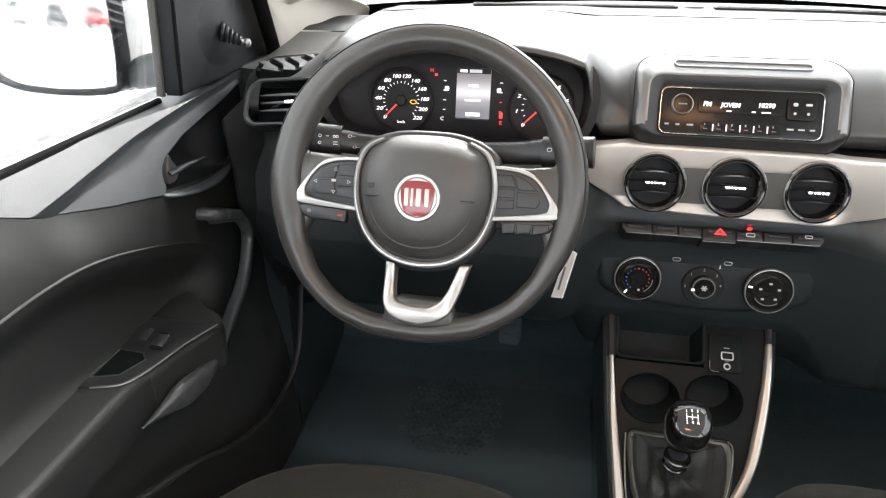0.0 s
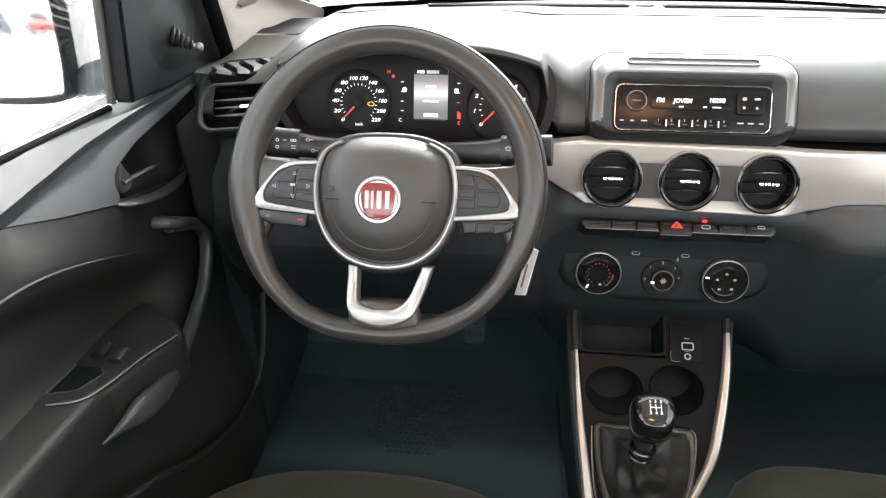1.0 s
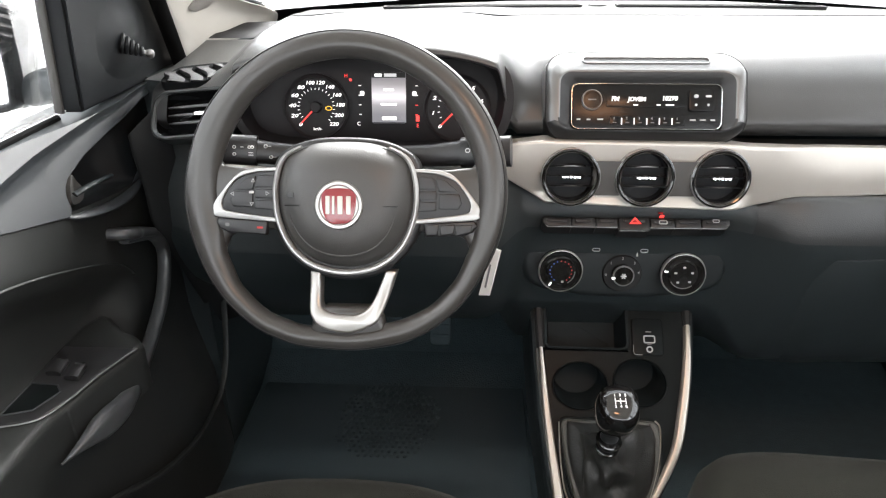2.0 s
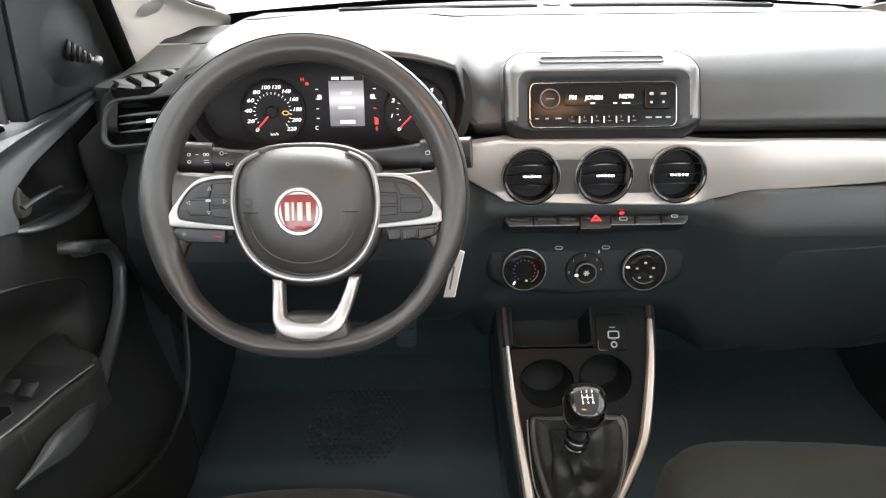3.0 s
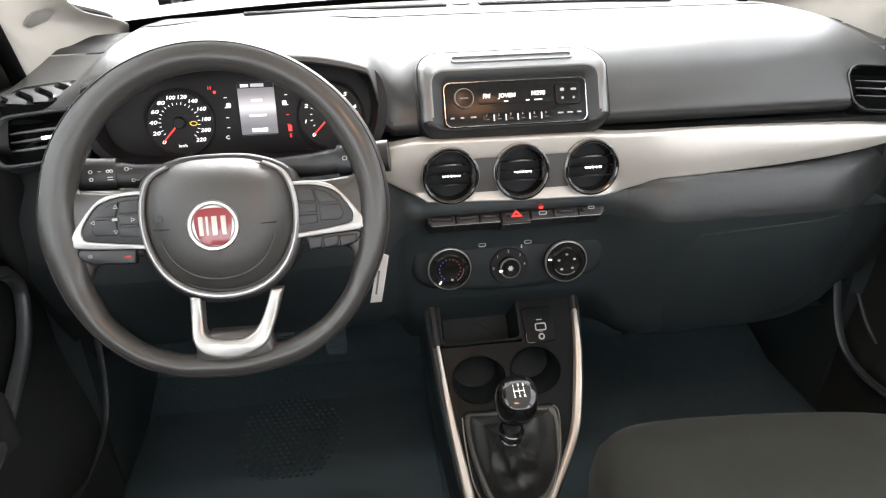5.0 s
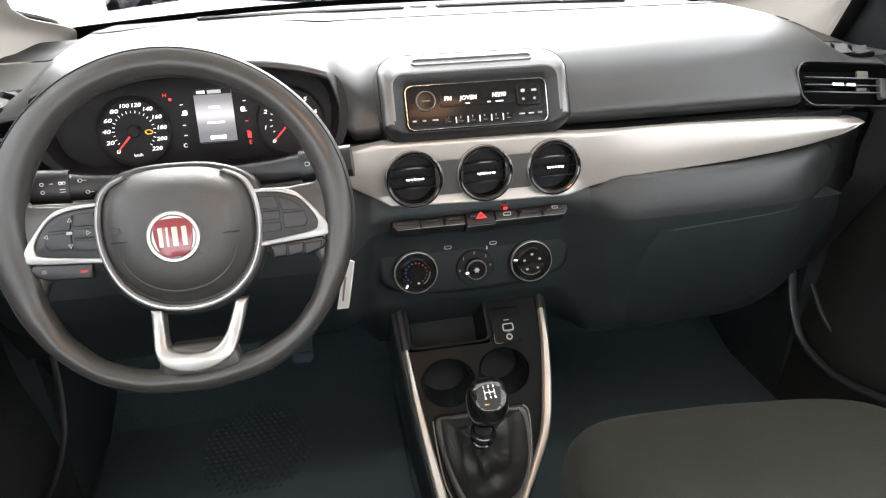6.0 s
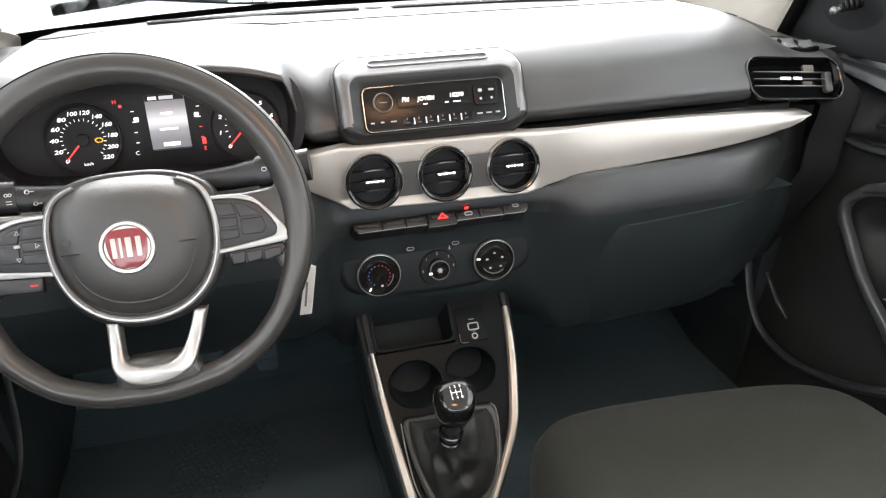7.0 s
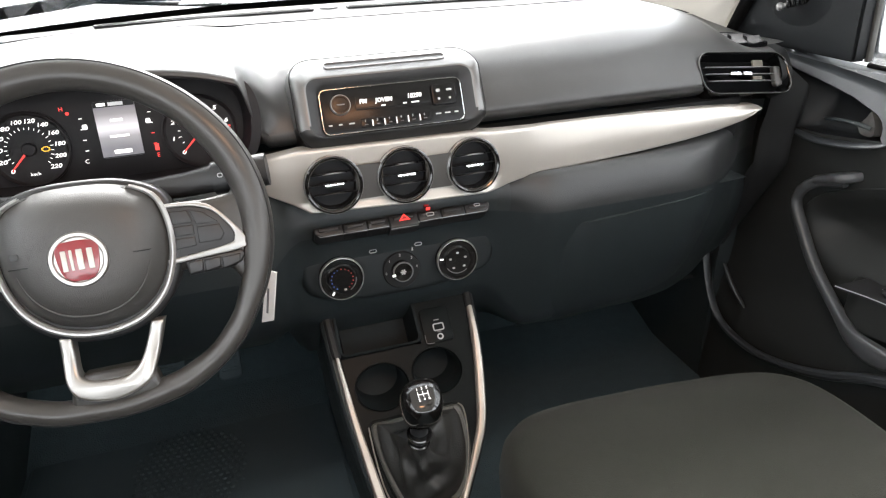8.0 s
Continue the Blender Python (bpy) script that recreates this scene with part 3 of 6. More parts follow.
part("joint", sweep(sloped(inset(outer, 0.0010), 0.0035), (0.0008, 0.0010), 6, closed=True), BLACK, bez, "fine dark joint round the surround")
part("inner_frame", grid(rings, close_v=True), FRAMEGREY, bez, "dark grey recessed inner frame")
bm = hoop(rrect(0.172, 0.0130, 0.0062), rrect(0.168, 0.0090, 0.0043), -0.002, 0.0010, 0.0004)
bm.transform(pose(-0.003, 0.0640, -0.0030, -37, 0, 0))
part("shelf_groove", bm, BRUSHED, bez, "raised edge of the shallow groove in the shelf")

radio = thing("car_radio", RAD @ pose(0, 0, 0.0005), "gloss black car radio with a lit display", "radio")
part("front", plate(rrect(0.200, 0.0600, 0.010, cx=-0.0022, cy=0.0007), -0.02, 0.002, 0.0012), RADIOFACE, radio)
part("edge_trim", hoop(rrect(0.2012, 0.0612, 0.010, cx=-0.0022, cy=0.0007), rrect(0.1992, 0.0592, 0.0092, cx=-0.0022, cy=0.0007), 0.000, 0.0034, 0.0004), CHROME, radio, "thin chrome edge line")
dsp = part("display", plate(rrect(0.106, 0.021, 0.002, cx=-0.002, cy=0.010), 0.002, 0.0027, 0.0003), RADIOFACE, radio, "black display with lit white letters")
letters("FM", 0.0084, LIT, dsp, -0.0440, 0.0105, 0.0030, slant=0.12, bold=0.00018)
letters("JOVEM", 0.0080, LIT, dsp, -0.0150, 0.0102, 0.0030, slant=0.12, bold=0.00018)
letters("10290", 0.0084, LIT, dsp, 0.0285, 0.0115, 0.0030, slant=0.12, bold=0.00018)
for x, w in ((-0.0165, 0.006), (0.0140, 0.005), (0.0290, 0.011)):
    part("display_mark", box(x - w / 2, x + w / 2, 0.0020, 0.0036, 0.0027, 0.0030), LIT, dsp)
kn = part("volume_knob", lathe([(0.0135, 0.0), (0.0135, 0.007), (0.0128, 0.0085), (0.0105, 0.0085), (0.0098, 0.0075), (0.0, 0.0078)], 36, cx=-0.0755, cy=0.0088), RADIOFACE, radio, "round black volume knob")
part("knob_ring", lathe([(0.0135, 0.002), (0.0140, 0.0045), (0.0131, 0.0088), (0.0126, 0.0090), (0.0124, 0.0084)], 36, cx=-0.0755, cy=0.0088), SATIN, kn, "grey knob rim")
part("knob_mark", box(-0.0810, -0.0700, 0.0079, 0.0097, 0.0076, 0.0081), DIMINK, kn)
kp = part("phone_keys", plate(rrect(0.035, 0.030, 0.005, cx=0.0712, cy=0.0090), 0.002, 0.0048, 0.0012), RADIOFACE, radio, "square rocker with phone and arrow marks")
for dx, dy, w, h in ((-0.009, 0.0055, 0.006, 0.0045), (0.009, 0.0055, 0.008, 0.003), (-0.009, -0.006, 0.0035, 0.0035), (0.009, -0.006, 0.0035, 0.0035)):
    part("key_mark", plate(rrect(w, h, min(w, h) * 0.4, 3, 0.0712 + dx * 0.9, 0.0090 + dy), 0.0048, 0.0050, 0.0001), INK, kp)
for k in range(6):
    x = -0.0430 + 0.0168 * k
    pk = part("preset_key", plate(rrect(0.0158, 0.012, 0.002, cx=x, cy=-0.0185), 0.002, 0.0030, 0.0006), RADIOFACE, radio)
    letters(str(k + 1), 0.0046, INK, pk, x - 0.002, -0.0155, 0.0032)
    part("preset_mark", box(x - 0.0035, x + 0.0015, -0.0215, -0.0204, 0.0028, 0.0032), DIMINK, pk)
    if k < 5:
        part("divider", box(x + 0.0076, x + 0.0088, -0.0235, -0.0150, 0.0028, 0.0036), LIT, pk, "lit white divider")
for x, w in ((-0.0925, 0.005), (-0.0790, 0.005), (-0.0635, 0.008), (0.0600, 0.008), (0.0735, 0.008), (0.0865, 0.006)):
    part("key_legend", box(x - w / 2, x + w / 2, -0.0180, -0.0160, 0.002, 0.0030), INK, radio)

# ---------------------------------------------------------------- round vents
def round_vent(x):
    v = thing("round_air_vent", face_pose((x, -0.004, 0.6015), 11), "round gloss black air vent with a chrome tab", "air vent", group="round vents in the trim band")
    part("ring", lathe([(0.0405, -0.03), (0.0405, 0.006), (0.0395, 0.0095), (0.0375, 0.0105), (0.0355, 0.0095), (0.0345, 0.006), (0.0335, -0.004)], 56), PIANO, v)
    part("bore", lathe([(0.0338, -0.002), (0.0332, -0.008), (0.0318, -0.0135), (0.0, -0.0140)], 48), VENT, v)
    part("rim_line", lathe([(0.0352, 0.0086), (0.0346, 0.0094), (0.0340, 0.0080), (0.0340, 0.006)], 56), GREY, v, "thin bright inner line")
    part("outer_line", lathe([(0.0396, 0.0094), (0.0402, 0.0092), (0.0408, 0.0070), (0.0408, 0.0040)], 56), BRUSHED, v, "thin bright outer line")
    for y in (-0.0140, 0.0, 0.0135):
        w = math.sqrt(0.0325 ** 2 - y * y)
        bow = [(w * q, y + 0.0022 * (1 - q * q), -0.004 + 0.007 * (1 - q * q)) for q in np.linspace(-1, 1, 13)]
        sl = part("slat", sweep(bow, (0.0060, 0.0010), 8, up=(0, 1, -0.1)), VENTSLAT, v, "curved black slat")
        # highlight along the slat drawn as a pale line, lightest on the upper slat
        edge_run = [(a * 0.62, b + 0.0004, c + 0.0062) for a, b, c in bow]
        part("slat_edge", sweep(edge_run, lambda t: (0.0008, 0.0002 + 0.0007 * math.sin(math.pi * t)), 6, up=(0, 1, 0)), SLATEDGE if y > 0 else GREY, sl, "pale line for the highlight on the slat")
    tab = part("tab", plate([(-0.0120, -0.0030), (0.0120, -0.0030), (0.0145, 0.0030), (-0.0145, 0.0030)], 0.006, 0.0125, 0.0008), PIANO, v, "black tab with chrome marks")
    for dx, dw in ((-0.0098, 0.0056), (-0.0046, 0.0030), (-0.0002, 0.0042), (0.0048, 0.0036), (0.0100, 0.0056)):
        part("tab_mark", plate(rrect(dw, 0.0046, 0.0006, 2, dx, 0.0), 0.0125, 0.0131, 0.0002), CHROME, tab)
    return v


for x in (-0.1012, 0.0, 0.1018):
    round_vent(x)

# ---------------------------------------------------------------- vents at the ends of the dashboard
def end_vent(s):
    m = vent_pose(s)
    v = thing("end_air_vent", m, "wide black air vent with slats at the end of the dashboard", "air vent", group="vents at the dashboard ends")
    def outl(w, h, r):
        # the driver's vent is cut short by the cluster hood
        return [((x if x * s > 0 or s > 0 else x * 0.45) + s * 0.010 * (-y / h), y) for x, y in rrect(w, h, r)]
    if s > 0:
        part("frame", hoop(outl(0.174, 0.070, 0.024), outl(0.1700, 0.0655, 0.0218), -0.03, 0.0035, 0.0012), PIANO, v)
        part("edge_line", hoop(outl(0.1745, 0.0705, 0.0242), outl(0.1728, 0.0688, 0.0234), 0.001, 0.0042, 0.0005), GREY, v, "thin grey edge line")
        mouth = (0.1710, 0.0660)
    else:
        part("frame", hoop(outl(0.178, 0.072, 0.024), outl(0.162, 0.0600, 0.0180), -0.03, 0.0045, 0.0040), STACK, v, "dark grey frame with a soft round edge")
        part("edge_line", hoop(outl(0.1785, 0.0725, 0.0242), outl(0.1768, 0.0708, 0.0234), -0.002, 0.0016, 0.0005), FRAMEGREY, v, "thin dark joint round the frame")
        mouth = (0.1640, 0.0610)
    part("box", grid([[(x, y, z) for x, y in outl(mouth[0] - d, mouth[1] - d, min(0.016, (mouth[1] - d) * 0.4))] for d, z in ((0.0, 0.002), (0.006, -0.008), (0.012, -0.022), (0.055, -0.0225))], close_v=True), GAP, v)
    for y in (-0.0130, -0.0015, 0.0100):
        inner = 0.056 if s > 0 else 0.033
        ends_ = np.linspace(-0.076 if s > 0 else -0.064, inner, 11)
        sl = part("slat", sweep([(x, y, -0.003) for x in ends_], (0.004, 0.0006), 8, up=(0, 1, 0.15)), VENT, v, "black slat")
        tall = 0.0006 if s > 0 else 0.0018
        part("slat_edge", sweep([(x, y, 0.0010) for x in ends_], lambda f: (0.0012, 0.0003 + tall * math.sin(math.pi * f) ** 0.5), 8, up=(0, 1, 0)), SLATEDGE if s > 0 else SLATFACE, sl, "paler front edge")
    tabs = ((-0.0195, 0.020), (0.0035, 0.016)) if s > 0 else ((-0.016, 0.020),)
    for x, w_ in tabs:
        part("tab", plate(rrect(w_, 0.0058, 0.0015, cx=x, cy=-0.0012), -0.003, 0.0035, 0.001), CHROME, v, "chrome slat tab")
    if s > 0:
        part("thumb_wheel", plate(rrect(0.015, 0.034, 0.005, cx=0.071, cy=-0.003), -0.014, -0.0050, 0.003), GREY, v, "ribbed closing wheel")
        part("sticker", plate(rrect(0.020, 0.013, 0.001, 3, 0.030, 0.0165), -0.006, -0.0022, 0.0004), STICKER, v, "small tan sticker on the slats")
        part("sticker", plate(rrect(0.018, 0.006, 0.001, 3, 0.026, -0.0072), -0.006, -0.0022, 0.0004), STICKER, v, "small tan sticker between the slats")
    return v


end_vent(-1)
end_vent(1)


def louvre(s):
    """Side window demister: slanted blades in a shallow scoop."""
    v = thing("side_demister", pose(0, 0, 0), "slanted black demister blades beside the pillar", "air outlet", group="side demisters")
    dx, dy = (0.0, 0.0) if s < 0 else (-0.006, 0.022)
    rim = spline([(0.683, 0.058), (0.645, 0.058), (0.622, 0.080), (0.621, 0.128), (0.627, 0.171), (0.638, 0.205), (0.689, 0.177), (0.702, 0.157), (0.698, 0.097)], 4, closed=True)
    rim = [(s * (x + dx), y + dy) for x, y in rim]
    area = sum(rim[k - 1][0] * rim[k][1] - rim[k][0] * rim[k - 1][1] for k in range(len(rim)))
    # too shallow to fall dark, so the shade between the blades is its colour
    part("scoop", plate(rim if area > 0 else rim[::-1], 0.690, 0.7150, 0.001), GAP, v)
    # crests of the blades, rear end to front end, from the pillar inwards; each blade falls away from its crest towards the next
    crests = [((0.700, 0.112), (0.676, 0.056)), ((0.693, 0.146), (0.643, 0.058)), ((0.673, 0.163), (0.624, 0.074)), ((0.652, 0.182), (0.621, 0.122)), ((0.638, 0.203), (0.620, 0.160))]
    for (a0, a1), (b0, b1) in zip(crests, crests[1:]):
        rows = []
        for f in np.linspace(0, 1, 11):
            bow = 0.0045 * math.sin(2 * math.pi * f)
            ax, ay = a0[0] + (a1[0] - a0[0]) * f + bow, a0[1] + (a1[1] - a0[1]) * f
            bx, by = b0[0] + (b1[0] - b0[0]) * f + bow, b0[1] + (b1[1] - b0[1]) * f
            h = 0.0055 * min(1.0, 0.10 + 3.0 * f) * min(1.0, 0.45 + 2.2 * (1 - f))
            row = [(s * (ax + dx), ay + dy, 0.7150), (s * (ax + dx), ay + dy, 0.7156 + h * 0.9)]
            for q in (0.04, 0.22, 0.46, 0.72):
                row.append((s * (ax + (bx - ax) * q + dx), ay + (by - ay) * q + dy, 0.7156 + h * (1 - q / 0.72) ** 0.8))
            rows.append(row)
        part("blade", grid(rows), STRIP, v, angle=40)
    return v


louvre(-1)
louvre(1)

# ---------------------------------------------------------------- switch row under the vents
row_m = face_pose((-0.001, 0.000, 0.5230), 48)
sw = thing("switch_row", row_m, "row of black push switches with a red hazard switch", "switch row")
edges = [-0.134, -0.0924, -0.0576, -0.0257, 0.0191, 0.0547, 0.0920, 0.1328]
for k in range(7):
    a, b = edges[k] + 0.0006, edges[k + 1] - 0.0006
    low = -0.0015 if k != 3 else -0.0065
    left = a + (0.008 if k == 0 else 0)
    right = b - (0.008 if k == 6 else 0)
    o = [(left, low), (right, low), (b, low + 0.005), (b, 0.0125), (a, 0.0125), (a, low + 0.005)]
    key = part("switch", plate(o, -0.02, 0.006 + (0.002 if k == 3 else 0), 0.0022), SWITCHBLACK, sw)
    part("key_top", plate(rrect((b - a) * 0.72, 0.006, 0.002, 3, (a + b) / 2, 0.0078), 0.004, 0.0080 + (0.002 if k == 3 else 0), 0.0015), SWITCHBLACK, key)
    if k == 3:
        tri = [(-0.0110, 0.0020), (0.0060, 0.0020), (-0.0025, 0.0125)]
        part("hazard_mark", hoop([(x, y) for x, y in tri], inset(tri, 0.0022), 0.0095, 0.0106, 0.0002), LITRED, key, "red hazard triangle")
        part("hazard_heart", plate(inset(tri, 0.0030), 0.0095, 0.0105, 0.0001), REDPRINT, key)
    if k == 4:
        part("lamp", plate(rrect(0.0062, 0.0026, 0.0010, 3, 0.0375, 0.0165), 0.002, 0.0070, 0.0005), LITRED, key, "lit red lamp")
        part("lamp", plate(rrect(0.0070, 0.0016, 0.0006, 3, 0.0365, 0.0225), 0.002, 0.0050, 0.0004), REDPRINT, key, "dim red lamp")
        part("key_mark", hoop(rrect(0.012, 0.006, 0.002, 3, 0.0375, 0.0060), rrect(0.0095, 0.0036, 0.001, 3, 0.0375, 0.0060), 0.007, 0.0083, 0.0002), INK, key)
    if k == 6:
        part("key_mark", hoop(rrect(0.010, 0.005, 0.002, 3, 0.112, 0.009), rrect(0.0076, 0.0028, 0.001, 3, 0.112, 0.009), 0.007, 0.0083, 0.0002), INK, key)
part("ledge", plate([(-0.128, 0.0015), (0.128, 0.0015), (0.134, 0.0105), (-0.135, 0.0105)], -0.03, 0.002, 0.002), LOWER, sw)
lip_run = [(-0.132, 0.0050), (-0.1265, -0.0012), (-0.0265, -0.0012), (-0.0245, -0.0060), (0.0175, -0.0060), (0.0195, -0.0012), (0.1250, -0.0012), (0.1315, 0.0050)]
part("lower_lip", sweep([(x, y - 0.0004, 0.0040) for x, y in lip_run], (0.0007, 0.0008), 8), BRUSHED, sw, "thin pale lower lip")

# ---------------------------------------------------------------- climate controls
HV = face_pose((-0.002, 0.034, 0.4345), 9)
hv = thing("climate_panel", HV, "black climate control panel with three round dials", "climate panel")
pan = spline([(-0.150, 0.046), (-0.10, 0.050), (0.0, 0.052), (0.10, 0.050), (0.150, 0.046), (0.157, 0.0), (0.135, -0.030), (0.07, -0.043), (0.0, -0.046), (-0.07, -0.043), (-0.135, -0.030), (-0.157, 0.0)][::-1], 5, closed=True)
part("panel", plate(pan, -0.03, 0.002, 0.0125, steps=6), PANELBLACK, hv, angle=80)


def dial(x, y, kind_):
    d = part("dial", lathe([(0.0335, 0.0), (0.0335, 0.010), (0.0322, 0.0150), (0.0305, 0.0150), (0.0298, 0.0125), (0.023, 0.0118), (0.0, 0.0118)], 48, cx=x, cy=y), PIANO, hv, "round gloss black dial")
    part("dial_ring", lathe([(0.0337, 0.009), (0.0341, 0.0125), (0.0334, 0.0156), (0.0322, 0.0158), (0.0317, 0.0145)], 56, cx=x, cy=y), SATIN, d, "chrome dial ring")
    part("dial_cap", lathe([(0.0220, 0.011), (0.0220, 0.0150), (0.0205, 0.0165), (0.0, 0.0168)], 40, cx=x, cy=y), PIANO, d)
    if kind_ == "heat":
        for k in range(15):
            a = radians(235 - 290 * k / 14)
            px, py = x + 0.0165 * math.cos(a), y + 0.0165 * math.sin(a)
            part("dot", plate(disc(0.0010, 8, px, py), 0.0160, 0.0172, 0.0002), BLUEPRINT if k < 7 else REDPRINT, d)
        marks, pa = [(0.003, -0.0165)], 235
        arc = (-60, 0)
    else:
        marks = [(-0.0125, 0.0035), (0.0, 0.0125), (0.0125, 0.0040), (-0.008, -0.0115), (0.0095, -0.0105)]
        pa, arc = 170, (-150, -50)
    for mx, my in marks:
        part("mode_mark", plate(rrect(0.0042, 0.0030, 0.001, 2, x + mx, y + my), 0.0160, 0.0174, 0.0002), INK, d)
    # the pointer glows to look bright white, unlike the printed marks
    a = radians(pa)
    part("pointer", sweep([(x + 0.0235 * math.cos(a), y + 0.0235 * math.sin(a), 0.0135), (x + 0.0290 * math.cos(a), y + 0.0290 * math.sin(a), 0.0140)], (0.0013, 0.0010), 6), LIT, d, "white pointer")
    # the glint on the cap is modelled as a thin pale arc
    part("cap_glint", sweep([(x + 0.0212 * math.cos(radians(b)), y + 0.0212 * math.sin(radians(b)), 0.0163) for b in np.linspace(*arc, 10)], (0.0008, 0.0006), 6), BRUSHED, d)
    return d


dial(-0.0980, 0.0027, "heat")
dial(0.0870, 0.0000, "air")
fan = part("fan_dial", lathe([(0.0300, 0.0), (0.0300, 0.004), (0.0285, 0.006), (0.0165, 0.006), (0.0165, 0.0)], 44, cx=-0.003, cy=-0.003), BLACK, hv, "black fan dial with numbers")
part("fan_knob", lathe([(0.0160, 0.004), (0.0160, 0.015), (0.0145, 0.0170), (0.0, 0.0172)], 36, cx=-0.003, cy=-0.003), PIANO, fan)
part("fan_ring", lathe([(0.0162, 0.0145), (0.0165, 0.0160), (0.0155, 0.0174), (0.0146, 0.0174), (0.0142, 0.0168)], 40, cx=-0.003, cy=-0.003), BRUSHED, fan, "thin grey ring")
for k in range(3):
    a = radians(60 * k)
    part("flake_bar", sweep([(-0.003 - 0.0045 * math.cos(a), -0.003 - 0.0045 * math.sin(a), 0.0174), (-0.003 + 0.0045 * math.cos(a), -0.003 + 0.0045 * math.sin(a), 0.0174)], (0.0010, 0.0005), 6), INK, fan)
for k, a in enumerate((185, 137, 92, 45, 5)):
    letters(str(k), 0.0062, INK, fan, -0.003 + 0.0248 * math.cos(radians(a)), -0.003 + 0.0248 * math.sin(radians(a)), 0.0064)
# this white pointer glows too, beside plain printed numbers
part("pointer", sweep([(-0.0155, -0.006, 0.0172), (-0.0205, -0.007, 0.0165)], (0.0018, 0.0014), 6), LIT, fan, "white pointer")
for x, y in ((-0.0446, 0.0347), (0.0277, 0.0342)):
    part("mode_mark", hoop(rrect(0.0120, 0.0060, 0.0028, 3, x, y), rrect(0.0098, 0.0038, 0.0016, 3, x, y), 0.0005, 0.0050, 0.0002), INK, hv)
part("lamp_mark", plate([(0.0165, 0.0245), (0.0195, 0.0245), (0.0180, 0.0320)], 0.0005, 0.0030, 0.0002), INK, hv)

# ---------------------------------------------------------------- instrument cluster
CL = face_pose((-0.372, 0.016, 0.700), 12)
cl = thing("instrument_cluster", CL, "black instrument cluster with lit gauges and a small screen", "instrument cluster")
co = spline([(-0.182, 0.003), (-0.168, 0.042), (-0.125, 0.058), (0.0, 0.064), (0.120, 0.058), (0.160, 0.042), (0.172, 0.005), (0.160, -0.040), (0.120, -0.056), (0.0, -0.058), (-0.125, -0.054), (-0.168, -0.038)][::-1], 6, closed=True)
part("backing", plate(co, -0.03, -0.012, 0.001), CLUSTER, cl)
part("surround", grid([[(x, y, -0.012) for x, y in inset(co, 0.004)], [(x, y, 0.0) for x, y in inset(co, 0.001)], [(x * 1.03, y * 1.04, 0.012) for x, y in co], [(x * 1.10, y * 1.12, 0.010) for x, y in co]], close_v=True), CLUSTER, cl, "black shroud round the gauges")


def gauge(cx, cy, r, names, a0, a1, needle_a, red_from=99):
    g = part("gauge", lathe([(r * 1.36, -0.012), (r * 1.36, -0.008), (r * 1.30, -0.007), (r * 1.26, -0.009), (r * 1.20, -0.0105), (0.0, -0.0105)], 48, cx=cx, cy=cy), CLUSTER, cl, "round black gauge with lit numbers")
    n = len(names)
    for k, s in enumerate(names):
        a = radians(a0 + (a1 - a0) * k / (n - 1))
        num = letters(s, 0.0076, LITRED if k >= red_from else LIT, g, cx + r * math.cos(a), cy + r * math.sin(a), -0.0100, slant=0.2, bold=0.00009)
        num.matrix_basis = num.matrix_basis @ Matrix.Diagonal((1.34 if len(s) < 3 else 1.12, 0.92, 1, 1))
    for k in range(2 * n - 1):
        a = radians(a0 + (a1 - a0) * k / (2 * n - 2))
        q0, q1 = r * 0.70, r * (0.78 if k % 2 else 0.80)
        part("tick", sweep([(cx + q0 * math.cos(a), cy + q0 * math.sin(a), -0.0100), (cx + q1 * math.cos(a), cy + q1 * math.sin(a), -0.0100)], (0.0004, 0.0003), 5), LITRED if k / 2 >= red_from else LIT, g)
    a = radians(needle_a)
    nd = part("needle", sweep([(cx + 0.002 * math.cos(a), cy + 0.002 * math.sin(a), -0.007), (cx + r * 0.98 * math.cos(a), cy + r * 0.98 * math.sin(a), -0.007)], lambda t: (0.0013 - 0.0006 * t, 0.0006), 6), LITRED, g, "lit red needle")
    part("needle_hub", lathe([(0.0080, -0.0100), (0.0080, -0.0058), (0.0065, -0.0045), (0.0, -0.0043)], 28, cx=cx, cy=cy), CLUSTER, g)
    return g


speedo = gauge(-0.0835, -0.0090, 0.0335, ["0", "20", "40", "60", "80", "100", "120", "140", "160", "180", "200", "220"], 226, -44, 226)
letters("km/h", 0.0055, LIT, speedo, -0.0830, -0.0390, -0.0100)
motor = [(-0.0046, -0.0014), (-0.0034, -0.0014), (-0.0026, -0.0030), (0.0030, -0.0030), (0.0034, -0.0020), (0.0048, -0.0020), (0.0048, 0.0016), (0.0034, 0.0016), (0.0024, 0.0030), (-0.0022, 0.0030), (-0.0030, 0.0018), (-0.0046, 0.0018)]
motor = [(x - 0.0660, y - 0.0105) for x, y in motor]
part("engine_lamp", hoop(motor, inset(motor, 0.0009), -0.0104, -0.0095, 0.0001), LITAMBER, speedo, "lit amber warning lamp")
tach = gauge(0.1130, -0.0100, 0.0345, ["0", "1", "2", "3", "4", "5", "6", "7"], 225, -17, 225, red_from=7)
for k in range(4):
    part("red_zone", box(0.1440, 0.1505, -0.008 - 0.0034 * k, -0.0060 - 0.0034 * k, -0.0104, -0.0098), LITRED, tach)
scr = part("screen", plate(rrect(0.047, 0.069, 0.002, cx=0.0185, cy=0.0040), -0.012, -0.008, 0.0004), SCREEN, cl, "small grey lit screen")
